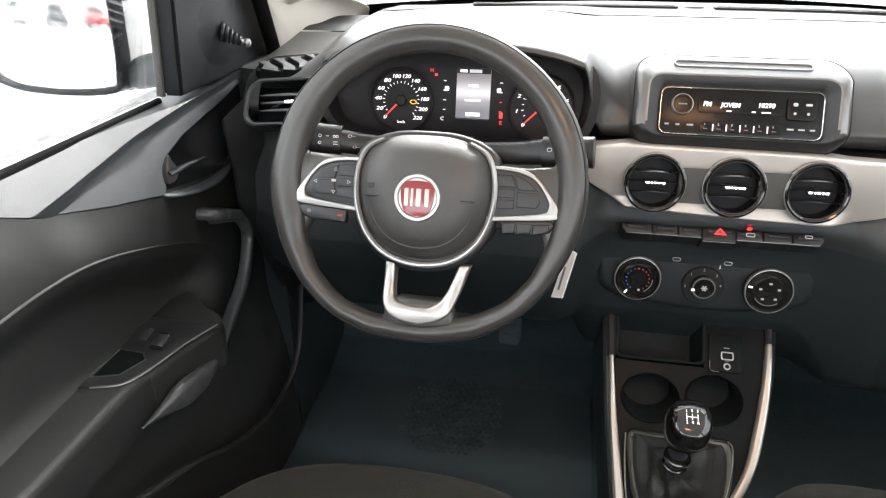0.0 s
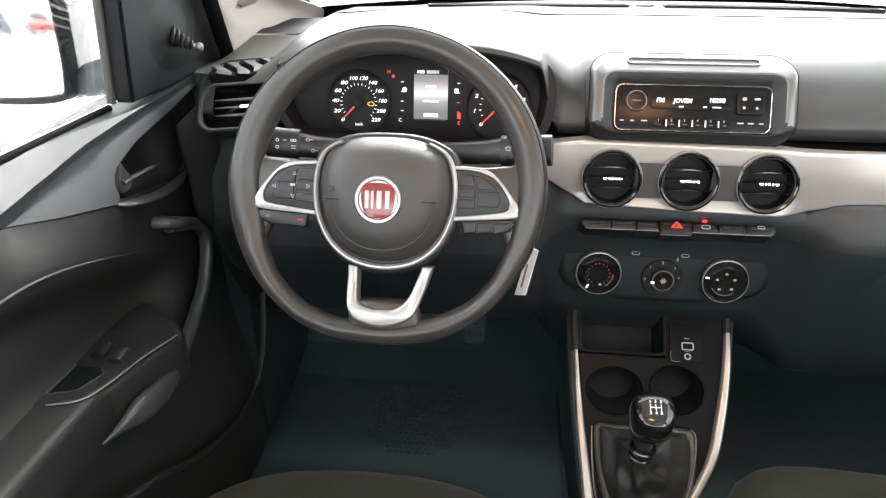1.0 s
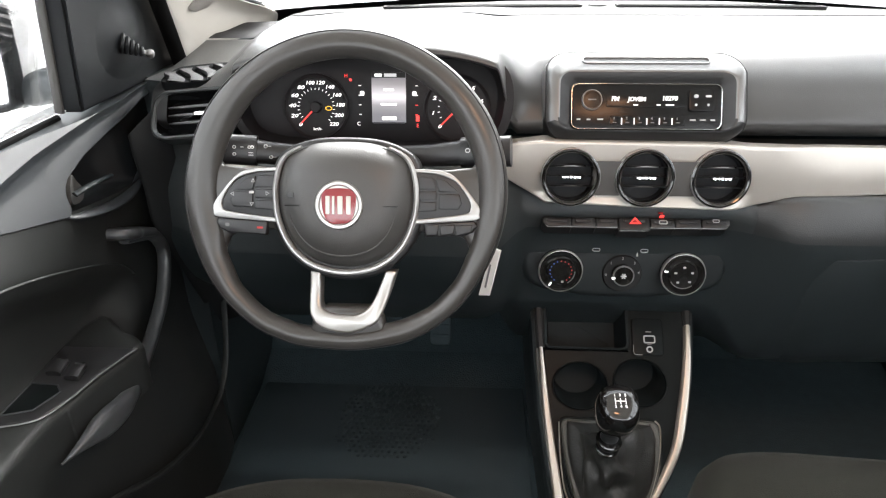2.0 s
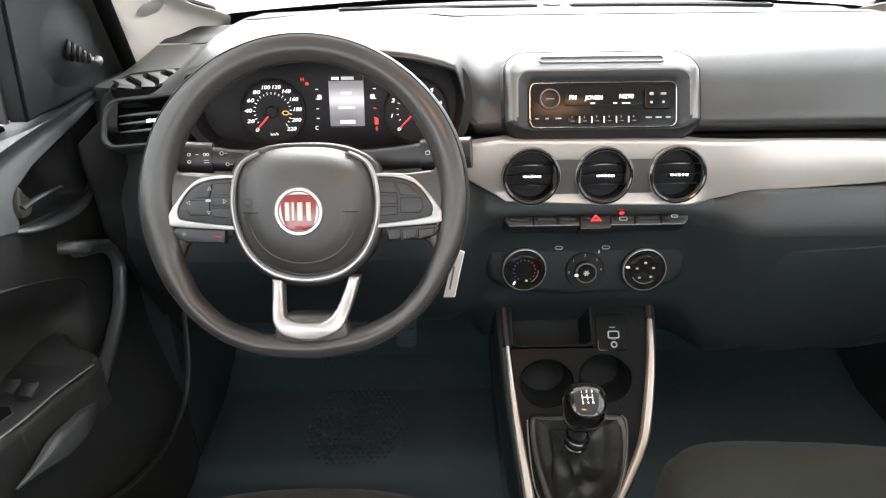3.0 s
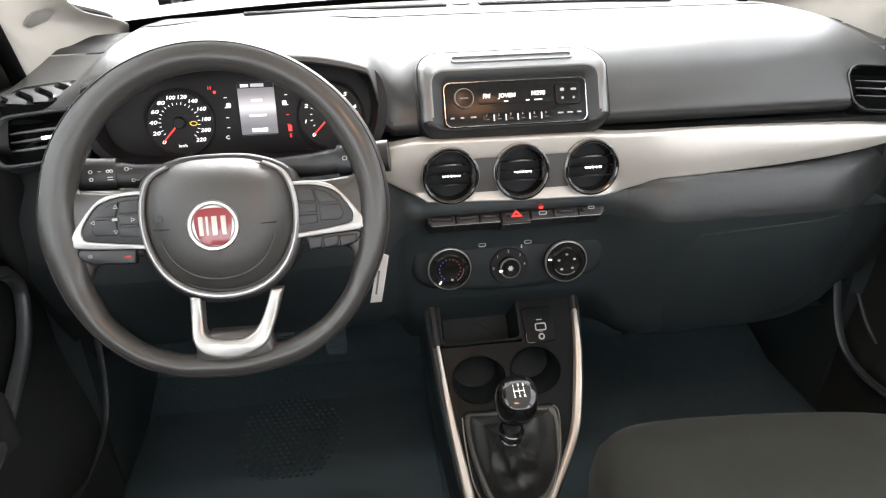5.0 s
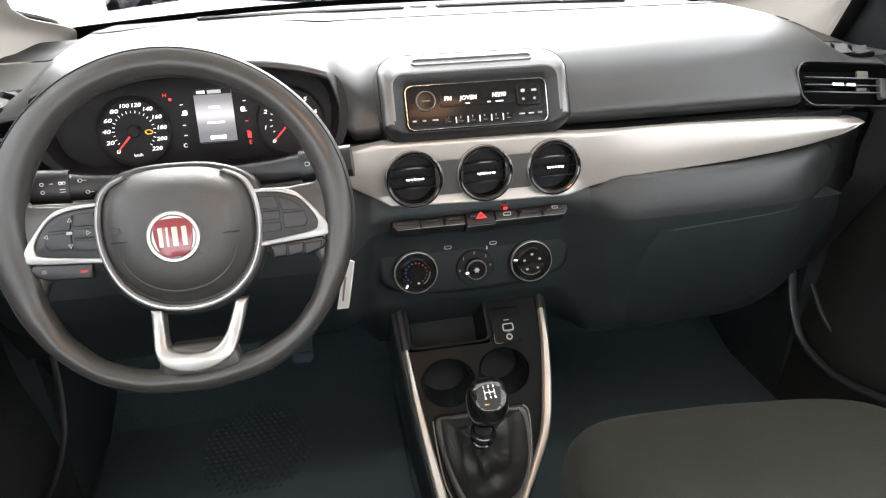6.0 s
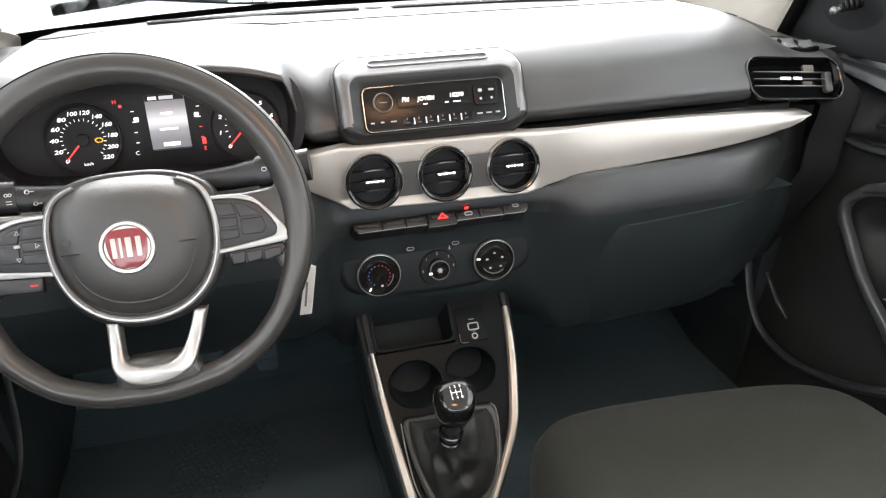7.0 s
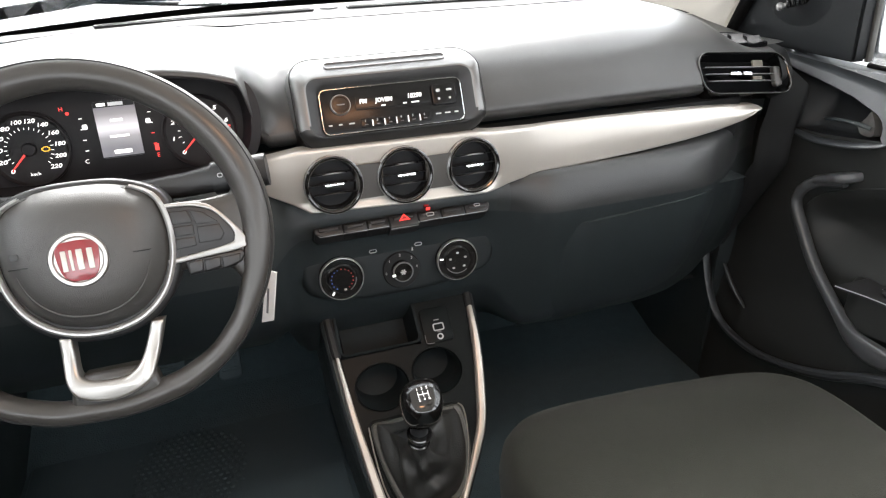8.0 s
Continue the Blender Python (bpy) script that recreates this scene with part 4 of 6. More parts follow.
for x, y, w, h, m in ((0.0045, 0.0345, 0.010, 0.0036, LIT), (0.0210, 0.0345, 0.017, 0.0044, LITDIM), (0.0185, 0.0150, 0.014, 0.0030, LIT), (0.0185, -0.0045, 0.022, 0.0026, LIT), (0.0190, -0.0235, 0.020, 0.0046, LIT)):
    part("screen_bar", box(x - w / 2, x + w / 2, y - h / 2, y + h / 2, -0.0082, -0.0076), m, scr)
for y0, y1 in ((0.0312, 0.0384), (-0.0302, -0.0290)):
    part("screen_band", box(-0.0048, 0.0418, y0, y1, -0.0081, -0.0078), BLACK, scr)
letters("H", 0.0070, LITRED, cl, -0.0404, 0.0335, -0.010)
part("warning_lamp", plate(disc(0.0020, 10, -0.0345, 0.0280), -0.012, -0.0098, 0.0002), LITRED, cl)
letters("C", 0.0072, LIT, cl, -0.0242, -0.0315, -0.010)
letters("E", 0.0072, LITRED, cl, 0.0583, -0.0335, -0.010)
for s, x in ((1, -0.0187), (-1, 0.0537)):
    part("level_mark", plate(rrect(0.0055, 0.0060, 0.0015, 3, x, 0.0100), -0.012, -0.0098, 0.0002), LIT, cl)
    for k in range(4):
        part("level_tick", box(x - s * 0.003 - 0.0018, x - s * 0.003 + 0.0018, 0.0200 - 0.0130 * k, 0.0209 - 0.0130 * k, -0.012, -0.0098), LIT if (s > 0 or k < 2) else LITRED, cl)
part("fuel_bar", box(0.0558, 0.0604, -0.0275, -0.0195, -0.012, -0.0097), LITRED, cl, "lit red fuel bar")
# ---------------------------------------------------------------- steering wheel
WH = face_pose((-0.380, -0.1764, 0.6413), 21)
wheel = thing("steering_wheel", WH, "dark grey steering wheel with silver spoke trims", "steering wheel")


# outer and inner radius of the rim by angle: the bottom is flattened between two fuller corners
RIM_OUT = [(0, 0.185), (90, 0.185), (165, 0.1865), (182, 0.1895), (198, 0.1895), (226, 0.1912), (238, 0.1912), (247, 0.1892), (266, 0.1838), (280, 0.1838), (295, 0.1868), (312, 0.1862), (330, 0.1835), (360, 0.185)]
RIM_IN = [(0, 0.152), (90, 0.152), (165, 0.1505), (196, 0.1500), (210, 0.1590), (222, 0.1655), (236, 0.1672), (248, 0.1640), (262, 0.1580), (284, 0.1575), (297, 0.1600), (308, 0.1618), (320, 0.1600), (336, 0.1550), (350, 0.152), (360, 0.152)]


def rim_point(a, b):
    """A point on the rim's skin: a round the wheel, b round the section (0 outside, 90 towards the driver), in degrees."""
    ro, ri = mixed(RIM_OUT, a % 360), mixed(RIM_IN, a % 360)
    swell = 1 + 0.08 * math.exp(-((a % 360 - 25) / 18) ** 2) + 0.08 * math.exp(-((a % 360 - 155) / 18) ** 2)
    c, h = (ro + ri) / 2, (ro - ri) / 2 * swell
    r = c + h * math.cos(radians(b))
    return (r * math.cos(radians(a)), r * math.sin(radians(a)), 0.0155 * swell * math.sin(radians(b)))


part("rim", grid([[rim_point(3 * k, 15 * j) for j in range(24)] for k in range(120)], close_u=True, close_v=True), RIM, wheel, "grained dark grey rim", angle=60)
part("rim_seam", sweep([tuple(Vector(rim_point(3 * k, 40))) for k in range(120)], (0.0009, 0.0009), 8, closed=True), BLACK, wheel)

# side spokes: a body that flows from the hub into the rim
def spoke(s):
    top = [(0.055, 0.030), (0.085, 0.0290), (0.115, 0.0280), (0.144, 0.031), (0.158, 0.048)]
    bot = [(0.055, -0.044), (0.085, -0.043), (0.12, -0.042), (0.138, -0.052), (0.148, -0.078)]
    rows = []
    for k in range(17):
        f = k / 16
        tx, ty = (straight([(i / 4, p[0]) for i, p in enumerate(top)], f), straight([(i / 4, p[1]) for i, p in enumerate(top)], f))
        bx, by = (straight([(i / 4, p[0]) for i, p in enumerate(bot)], f), straight([(i / 4, p[1]) for i, p in enumerate(bot)], f))
        row = []
        for j in range(24):
            c, q = math.cos(2 * math.pi * j / 24), math.sin(2 * math.pi * j / 24)
            c, q = math.copysign(abs(c) ** 0.5, c), math.copysign(abs(q) ** 0.6, q)
            g = 0.5 + 0.5 * c
            row.append((s * (bx + (tx - bx) * g), by + (ty - by) * g, -0.006 + 0.010 * q))
        rows.append(row)
    return grid(rows, close_v=True)


for s in (-1, 1):
    part("spoke", spoke(s), RIM, wheel, "dark grey side spoke")
    tr_o = [(0.076, 0.0285), (0.100, 0.0275), (0.118, 0.0240), (0.130, 0.0155), (0.142, 0.0015), (0.1525, -0.0135), (0.1530, -0.0215), (0.1490, -0.0285), (0.100, -0.0325), (0.074, -0.0345)]
    tr_i = [(0.076, 0.0245), (0.100, 0.0232), (0.114, 0.0200), (0.126, 0.0140), (0.1365, 0.0015), (0.1425, -0.0095), (0.1425, -0.0160), (0.1370, -0.0215), (0.100, -0.0268), (0.074, -0.0292)]
    o, i_ = spline(tr_o, 4), spline(tr_i, 4)
    loop = [(s * x, y) for x, y in o + i_[::-1]]
    if s > 0:
        loop = loop[::-1]
    trim = part("spoke_trim", plate(loop, 0.002, 0.0095, 0.0013), TRIM, wheel, "bright silver spoke trim")
    pl = [(s * x, y) for x, y in i_ + [(0.072, -0.028), (0.072, 0.026)]]
    pl = pl[::-1] if s > 0 else pl
    pod = part("switch_pod", plate(pl if s < 0 else pl, 0.0, 0.0070, 0.0008), SWITCHBLACK, wheel, "black switch pod")
    ks = [[(0.082, 0.020), (0.100, 0.019), (0.104, 0.006), (0.082, 0.006)], [(0.103, 0.0185), (0.114, 0.016), (0.129, 0.003), (0.107, 0.003)],
          [(0.107, 0.0005), (0.130, 0.0005), (0.133, -0.010), (0.129, -0.0165), (0.107, -0.0165)], [(0.082, -0.009), (0.104, -0.009), (0.104, -0.0185), (0.082, -0.020)], [(0.082, 0.0035), (0.104, 0.0035), (0.104, -0.0065), (0.082, -0.0065)]]
    for kk in ks:
        q = [(s * x, y) for x, y in kk]
        area = sum(q[m][0] * q[(m + 1) % len(q)][1] - q[(m + 1) % len(q)][0] * q[m][1] for m in range(len(q)))
        part("key", plate(q if area > 0 else q[::-1], 0.006, 0.0090, 0.0009), SWITCHBLACK, pod)
    if s < 0:
        for x, y, t_ in ((-0.106, 0.013, 0), (-0.130, -0.002, 90), (-0.090, -0.001, -90), (-0.108, -0.013, 180)):
            tri = [(x + 0.0030 * math.cos(radians(90 + t_ + d)), y + 0.0030 * math.sin(radians(90 + t_ + d))) for d in (0, 120, 240)]
            part("arrow", hoop(tri, inset(tri, 0.0006), 0.0088, 0.0093, 0.0001), INK, pod)
        part("ok_mark", plate(rrect(0.006, 0.003, 0.001, 2, -0.108, 0.000), 0.0088, 0.0093, 0.0001), INK, pod)
    lo = [(0.090, -0.0330), (0.147, -0.0295), (0.151, -0.0345), (0.146, -0.0425), (0.135, -0.0470), (0.092, -0.0490)]
    q = [(s * x, y) for x, y in lo]
    q = q if s < 0 else q[::-1]
    lower = part("lower_switch", plate(q, -0.002, 0.0085, 0.0025), SWITCHBLACK, wheel, "black lower switches")
    if s < 0:
        part("phone_mark", plate(rrect(0.0075, 0.0024, 0.0011, 3, -0.099, -0.0405), 0.0085, 0.0089, 0.0001), REDPRINT, lower, "red hang-up mark")
        part("phone_mark", plate(rrect(0.005, 0.004, 0.0013, 3, -0.137, -0.0375), 0.0085, 0.0089, 0.0001), DIMINK, lower)
    else:
        for x0, x1 in ((0.0925, 0.1065), (0.1085, 0.1245), (0.1265, 0.1445)):
            part("key", plate([(x0, -0.0475), (x1, -0.0462 + 0.10 * (x1 - 0.1065)), (x1 + 0.001, -0.0335), (x0, -0.0348)], 0.0080, 0.0108, 0.0018), SWITCHBLACK, lower)

# hub: dark body, chrome ring, airbag cover
ring_o = spline([(-0.060, 0.050), (-0.076, 0.036), (-0.0835, 0.006), (-0.081, -0.030), (-0.066, -0.064), (-0.038, -0.087), (0.001, -0.0950), (0.040, -0.087), (0.068, -0.064), (0.083, -0.030), (0.0855, 0.006), (0.078, 0.036), (0.062, 0.050), (0.035, 0.0585), (0.001, 0.0605), (-0.033, 0.0585)], 5, closed=True)
hub_o = [(x * 1.05, y * 1.05) for x, y in ring_o]
part("hub", plate(hub_o, -0.045, 0.008, 0.006), SWITCHBLACK, wheel, "dark hub body")
pad_o = [(x * 0.908, y * 0.915 + 0.003) for x, y in ring_o]
loopo, loopi = [(x * 0.985, y * 0.985) for x, y in ring_o], [(x * 0.918, y * 0.922 + 0.0004) for x, y in ring_o]
# the ring is open at its top
cut = 0.0500
ring = hoop(loopo, loopi, 0.006, 0.0150, 0.0022)
bmesh.ops.delete(ring, geom=[v for v in ring.verts if v.co.y > cut + 0.006 * (abs(v.co.x) / 0.07)], context="VERTS")
part("hub_ring", ring, TRIM, wheel, "satin chrome ring round the airbag cover")
pad_rings = []
for k in range(11):
    f = k / 10
    q = 1 - f
    z = 0.008 + 0.030 * (1 - q ** 2.6)
    pad_rings.append([(x * (q ** 0.55 if k else 1.0), (y + 0.012) * (q ** 0.55 if k else 1.0) - 0.012, z) for x, y in pad_o])
pad_rings = pad_rings[:-1]
bm = grid(pad_rings, close_v=True)
bm.verts.ensure_lookup_table()
cap(bm, bm.verts[len(pad_o) * 9:len(pad_o) * 10])
cover = part("airbag_cover", bm, HUB, wheel, "domed grained airbag cover", angle=60)
emb = part("emblem", lathe([(0.0268, 0.030), (0.0268, 0.0385), (0.0255, 0.0405), (0.0225, 0.0405), (0.0212, 0.0388), (0.0, 0.0390)], 44, cx=-0.001, cy=-0.0125), SATIN, cover, "round chrome emblem with a red shield")
shield = spline([(-0.0192, 0.0060), (-0.0172, 0.0160), (0.0, 0.0185), (0.0172, 0.0160), (0.0192, 0.0060), (0.0165, -0.0110), (0.0100, -0.0190), (0.0, -0.0207), (-0.0100, -0.0190), (-0.0165, -0.0110)][::-1], 4, closed=True)
part("emblem_shield", plate([(x - 0.001, y - 0.0125) for x, y in shield], 0.0385, 0.0400, 0.0006), RED, emb, "dark red enamel shield")
for x, w in ((-0.0122, 0.0046), (-0.0058, 0.0026), (0.0016, 0.0056), (0.0108, 0.0050)):
    part("emblem_bar", plate(rrect(w, 0.0200, 0.0007, 2, x - 0.001, -0.0125), 0.0398, 0.0408, 0.0003), SILVER, emb, "silver bar")
crease_o = [(x * 0.80, (y + 0.012) * 0.80 - 0.012) for x, y in pad_o]
run_ = [(x, y, 0.008 + 0.030 * (1 - (0.80 ** (1 / 0.55)) ** 2.6) + 0.0002) for x, y in crease_o if y < -0.018]
part("cover_crease", sweep(run_, lambda t: (0.0010 * math.sin(math.pi * t) + 0.0002, 0.0003), 8), HUB, cover, "faint raised crease in the cover")
part("cover_mark", box(-0.0625, -0.0440, -0.0140, -0.0130, 0.0180, 0.0352), BLACK, cover)
part("cover_mark", box(0.0440, 0.0625, -0.0140, -0.0130, 0.0180, 0.0352), BLACK, cover)
part("horn_mark", plate(rrect(0.007, 0.006, 0.0015, 3, -0.056, -0.002), 0.0180, 0.0335, 0.0001), SWITCHBLACK, cover)

# lower spoke: a silver U
u_out = spline([(-0.0410, -0.0900), (-0.0413, -0.1174), (-0.0386, -0.1401), (-0.0259, -0.1545), (0.0040, -0.1600), (0.0338, -0.1500), (0.0452, -0.1320), (0.0600, -0.0880)], 6)
u_in = spline([(-0.0285, -0.0900), (-0.0285, -0.1200), (-0.0250, -0.1322), (-0.0120, -0.1378), (0.0030, -0.1388), (0.0180, -0.1370), (0.0325, -0.1235), (0.0465, -0.0880)], 6)
bm = plate(u_out + u_in[::-1], -0.012, 0.0080, 0.0035)
for v in bm.verts:
    v.co.z += 0.0115 * step(-0.105, -0.150, v.co.y)
part("lower_spoke", bm, SATIN, wheel, "silver U-shaped lower spoke")
part("lower_spoke_back", plate([(-0.044, -0.172), (0.050, -0.172), (0.043, -0.142), (0.034, -0.130), (-0.024, -0.130), (-0.038, -0.142)], -0.012, 0.0115, 0.008), RIM, wheel, "dark foot of the lower spoke")

# column shroud and stalks
col = thing("steering_column", WH, "black plastic steering column shroud", "steering column")
part("shroud", sweep([(0, -0.012, -0.045), (0, -0.012, -0.20)], lambda t: (0.060 + 0.012 * t, 0.052 + 0.01 * t), 20, up=(0, 1, 0), power=0.7), LOWER, col)


def stalk(s):
    p0, p1 = (s * 0.045, 0.045, -0.065), (s * 0.160, 0.052, -0.045)
    st = thing("column_stalk", WH, "black %s stalk with printed marks" % ("lighting" if s < 0 else "wiper"), "stalk", group="stalks behind the wheel")
    part("arm", sweep([p0, (s * 0.10, 0.047, -0.058), (s * 0.132, 0.050, -0.052)], lambda t: (0.010 + 0.002 * t, 0.0125 + 0.003 * t), 14, up=(0, 1, 0), power=0.8), SWITCHBLACK, st)
    end = (s * 0.190, 0.052, -0.042) if s > 0 else (s * 0.168, 0.052, -0.045)
    part("end_switch", sweep([(s * (0.131 if s > 0 else 0.121), 0.050, -0.052 if s > 0 else -0.054), end], (0.014, 0.0185), 16, up=(0, 1, 0), power=0.75), SWITCHBLACK, st)
    if s < 0:
        for x, y, r_, w in ((-0.1435, 0.0535, 0.0021, 0), (-0.1435, 0.0450, 0.0021, 0), (-0.1345, 0.0535, 0, 0.0036), (-0.1262, 0.0535, 0.0019, 0), (-0.1245, 0.0535, 0, 0.0022), (-0.1228, 0.0535, 0.0019, 0),
                            (-0.1245, 0.0468, 0, 0.0056), (-0.1245, 0.0440, 0, 0.0056), (-0.1075, 0.0550, 0.0024, 0), (-0.1030, 0.0550, 0, 0.0044), (-0.1010, 0.0420, 0.0022, 0), (-0.0968, 0.0420, 0, 0.0042)):
            zs = (-0.054 + (-x - 0.121) * 0.19 + 0.0138 if x < -0.121 else -0.0552 + 0.0118) - 9 * (y - 0.0505) ** 2
            bm = hoop(disc(r_, 14, x, y), disc(r_ - 0.0008, 14, x, y), zs - 0.001, zs + 0.0013, 0.0001) if r_ else plate(rrect(w, 0.0008, 0.0003, 2, x, y), zs - 0.001, zs + 0.0013, 0.0001)
            part("mark", bm, MARK if x < -0.12 else INK, st)
    else:
        part("mark", hoop(rrect(0.006, 0.005, 0.002, 3, 0.138, 0.052), rrect(0.004, 0.0032, 0.001, 3, 0.138, 0.052), -0.044, -0.0362, 0.0001), MARK, st)
    return st


stalk(-1)
stalk(1)

# paper tag that hangs from the ignition key
tagthing = thing("key_tag", face_pose((-0.2125, -0.10, 0.492), 0) @ pose(0, 0, 0, 0, -35, -10), "white paper tag hanging from the ignition key", "key tag")
part("paper", plate([(-0.0085, -0.032), (0.0080, -0.024), (0.0090, 0.045), (-0.0050, 0.045)], -0.0012, 0.0012, 0.0003), PAPER, tagthing)
part("printed_line", box(-0.0025, 0.0005, -0.016, 0.020, 0.0011, 0.0015), DIMINK, tagthing)
# ---------------------------------------------------------------- centre console
CN = face_pose((0, 0.04, 0.32), 45)
con = thing("centre_console", CN, "black centre console with two silver side strips", "console")
LEFT = [(-0.126, 0.05), (-0.122, -0.03), (-0.1150, -0.127), (-0.1010, -0.245), (-0.085, -0.36)]
RIGHT = [(0.116, 0.05), (0.1135, 0.0), (0.1070, -0.063), (0.0950, -0.130), (0.0785, -0.190), (0.0340, -0.270), (-0.02, -0.36)]
ls, rs = spline(LEFT, 6), spline(RIGHT, 5)
ls_, rs_ = [p for p in ls if p[1] < -0.025], [p for p in rs if p[1] < 0.012]
body_o = [(x - 0.012, y) for x, y in ls] + [(x + 0.012, y) for x, y in rs[::-1]]
part("body", plate(body_o, -0.20, -0.060, 0.002), LOWER, con)
part("side_wall", hoop(body_o, inset(body_o, 0.014), -0.062, -0.004, 0.004), LOWER, con)
part("side_strip", sweep([(x, y, -0.004 * max(0, 1 + (y - ls_[0][1]) / 0.05)) for x, y in ls_], lambda t: (0.0036 + 0.0068 * t, 0.009), 12, up=(0, 0, 1), power=0.8), STRIPSILVER, con, "silver side strip")
part("side_strip", sweep([(x, y, -0.004 * max(0, 1 + (y - rs_[0][1]) / 0.05)) for x, y in rs_], lambda t: (0.0042 + 0.0036 * math.sin(math.pi * min(1, t * 1.1)), 0.009), 12, up=(0, 0, 1), power=0.8), STRIPSILVER, con, "silver side strip")
# upper ends coloured black, for the dark fade of the strips' reflection
for full, cut_y in ((ls, -0.025), (rs, 0.012)):
    part("side_strip_fade", sweep([(x, y, -0.005) for x, y in full if y > cut_y - 0.006], (0.0075, 0.008), 10, up=(0, 0, 1), power=0.8), BLACK, con, "end of the side strip, blackened where its reflection fades")
# tray floor with two cup wells and an opening for the gear lever
def edge(run, v):
    return straight(sorted((y, x) for x, y in run), v)


CUPS = ((-0.060, -0.089, 0.043, 0.037), (0.034, -0.082, 0.041, 0.037))
boot_base = spline([(-0.094, -0.142), (-0.060, -0.138), (-0.016, -0.138), (0.030, -0.137), (0.058, -0.144), (0.062, -0.19), (0.050, -0.245), (0.020, -0.285), (-0.030, -0.295), (-0.068, -0.280), (-0.084, -0.24), (-0.094, -0.19)][::-1], 5, closed=True)
tray = grid([[(edge(LEFT, v) + 0.006 + (edge(RIGHT, v) - edge(LEFT, v) - 0.012) * k / 90, v, -0.003) for k in range(91)] for v in np.linspace(-0.345, 0.045, 160)])
bmesh.ops.delete(tray, geom=[v for v in tray.verts if any(((v.co.x - a) / c) ** 2 + ((v.co.y - b) / d) ** 2 < 0.97 for a, b, c, d in CUPS)
                             or (v.co.y > -0.032 and -0.114 < v.co.x < 0.018)
                             or ((v.co.x + 0.016) / 0.064) ** 2 + ((v.co.y + 0.212) / 0.064) ** 2 < 1], context="VERTS")
part("tray", tray, TRAY, con, "black tray")
for a, b, c, d in CUPS:
    ring = [(1.06, -0.0035), (1.04, -0.0005), (1.0, 0.0005), (0.965, -0.002)]
    bm = grid([[(a + c * q * math.cos(2 * math.pi * k / 40), b + d * q * math.sin(2 * math.pi * k / 40), z) for k in range(40)] for q, z in ring], close_v=True)
    part("cup_rim", bm, TRAY, con)
    bm = grid([[(a + c * q * math.cos(2 * math.pi * k / 40), b + d * q * math.sin(2 * math.pi * k / 40) - 0.5 * (z + 0.002), z) for k in range(40)] for q, z in ((0.965, -0.002), (0.94, -0.03), (0.92, -0.052), (0.86, -0.056), (0.0, -0.056))], close_v=True)
    part("cup_well", bm, WELL, con, "dark cup well")
bin_o = rrect(0.136, 0.094, 0.012, 5, -0.048, 0.016)
rings = [(bin_o, 0.0005), (inset(bin_o, 0.004), -0.001), (inset(bin_o, 0.007), -0.030), (inset(bin_o, 0.012), -0.056)]
bm = grid([[(x, y, z) for x, y in o] for o, z in rings], close_v=True)
bm.verts.ensure_lookup_table()
cap(bm, bm.verts[-len(bin_o):])
part("storage_bin", bm, WELL, con, "deep black storage bin above the cup wells")
usb = part("socket_panel", plate(rrect(0.050, 0.060, 0.006, cx=0.050, cy=-0.008), -0.008, 0.0006, 0.0015), TRAY, con, "black panel with USB and aux sockets")
part("panel_corner", sweep(spline([(0.0265, -0.022, 0.0004), (0.0265, -0.0340, 0.0004), (0.0300, -0.0375, 0.0004), (0.040, -0.0378, 0.0004)], 4), (0.0005, 0.0005), 6), BRUSHED, usb)
part("usb_socket", hoop(rrect(0.0190, 0.0130, 0.003, 3, 0.0525, -0.0126), rrect(0.0150, 0.0090, 0.0015, 3, 0.0525, -0.0126), -0.001, 0.0016, 0.0003), INK, usb)
part("aux_socket", hoop(disc(0.0054, 20, 0.0520, -0.0290), disc(0.0032, 20, 0.0520, -0.0290), -0.001, 0.0016, 0.0003), INK, usb)
part("usb_mark", box(0.047, 0.056, -0.0010, 0.0003, 0.0002, 0.0012), INK, usb)
part("aux_mark", box(0.0485, 0.0555, -0.0215, -0.0200, 0.0002, 0.0012), DIMINK, usb)

# gear lever: leather boot, collar and knob
lever = thing("gear_lever", CN, "gear lever with a gloss black knob and leather boot", "gear lever")
part("boot_frame", hoop([(x * 1.0, y) for x, y in boot_base], inset(boot_base, 0.0045), -0.004, 0.0010, 0.0015), TRAY, lever)
for line in ([(-0.0960, -0.146), (-0.0955, -0.19), (-0.0900, -0.245), (-0.074, -0.285)], [(0.052, -0.1415), (0.0585, -0.150), (0.0580, -0.175), (0.0500, -0.215), (0.0330, -0.262), (0.012, -0.288)]):
    part("boot_frame_line", sweep([(x, y, 0.0036) for x, y in spline(line, 6)], (0.0012, 0.0030), 8), STRIPSILVER, lever, "thin chrome line")
part("boot_border", hoop(inset(boot_base, 0.004), inset(boot_base, 0.0150), -0.002, 0.0060, 0.0030), HIDE, lever, "padded leather border of the boot, paled for the light on it")
CNI = CN.inverted()
neck = Vector((-0.038, -0.142, 0.236))
rings = []
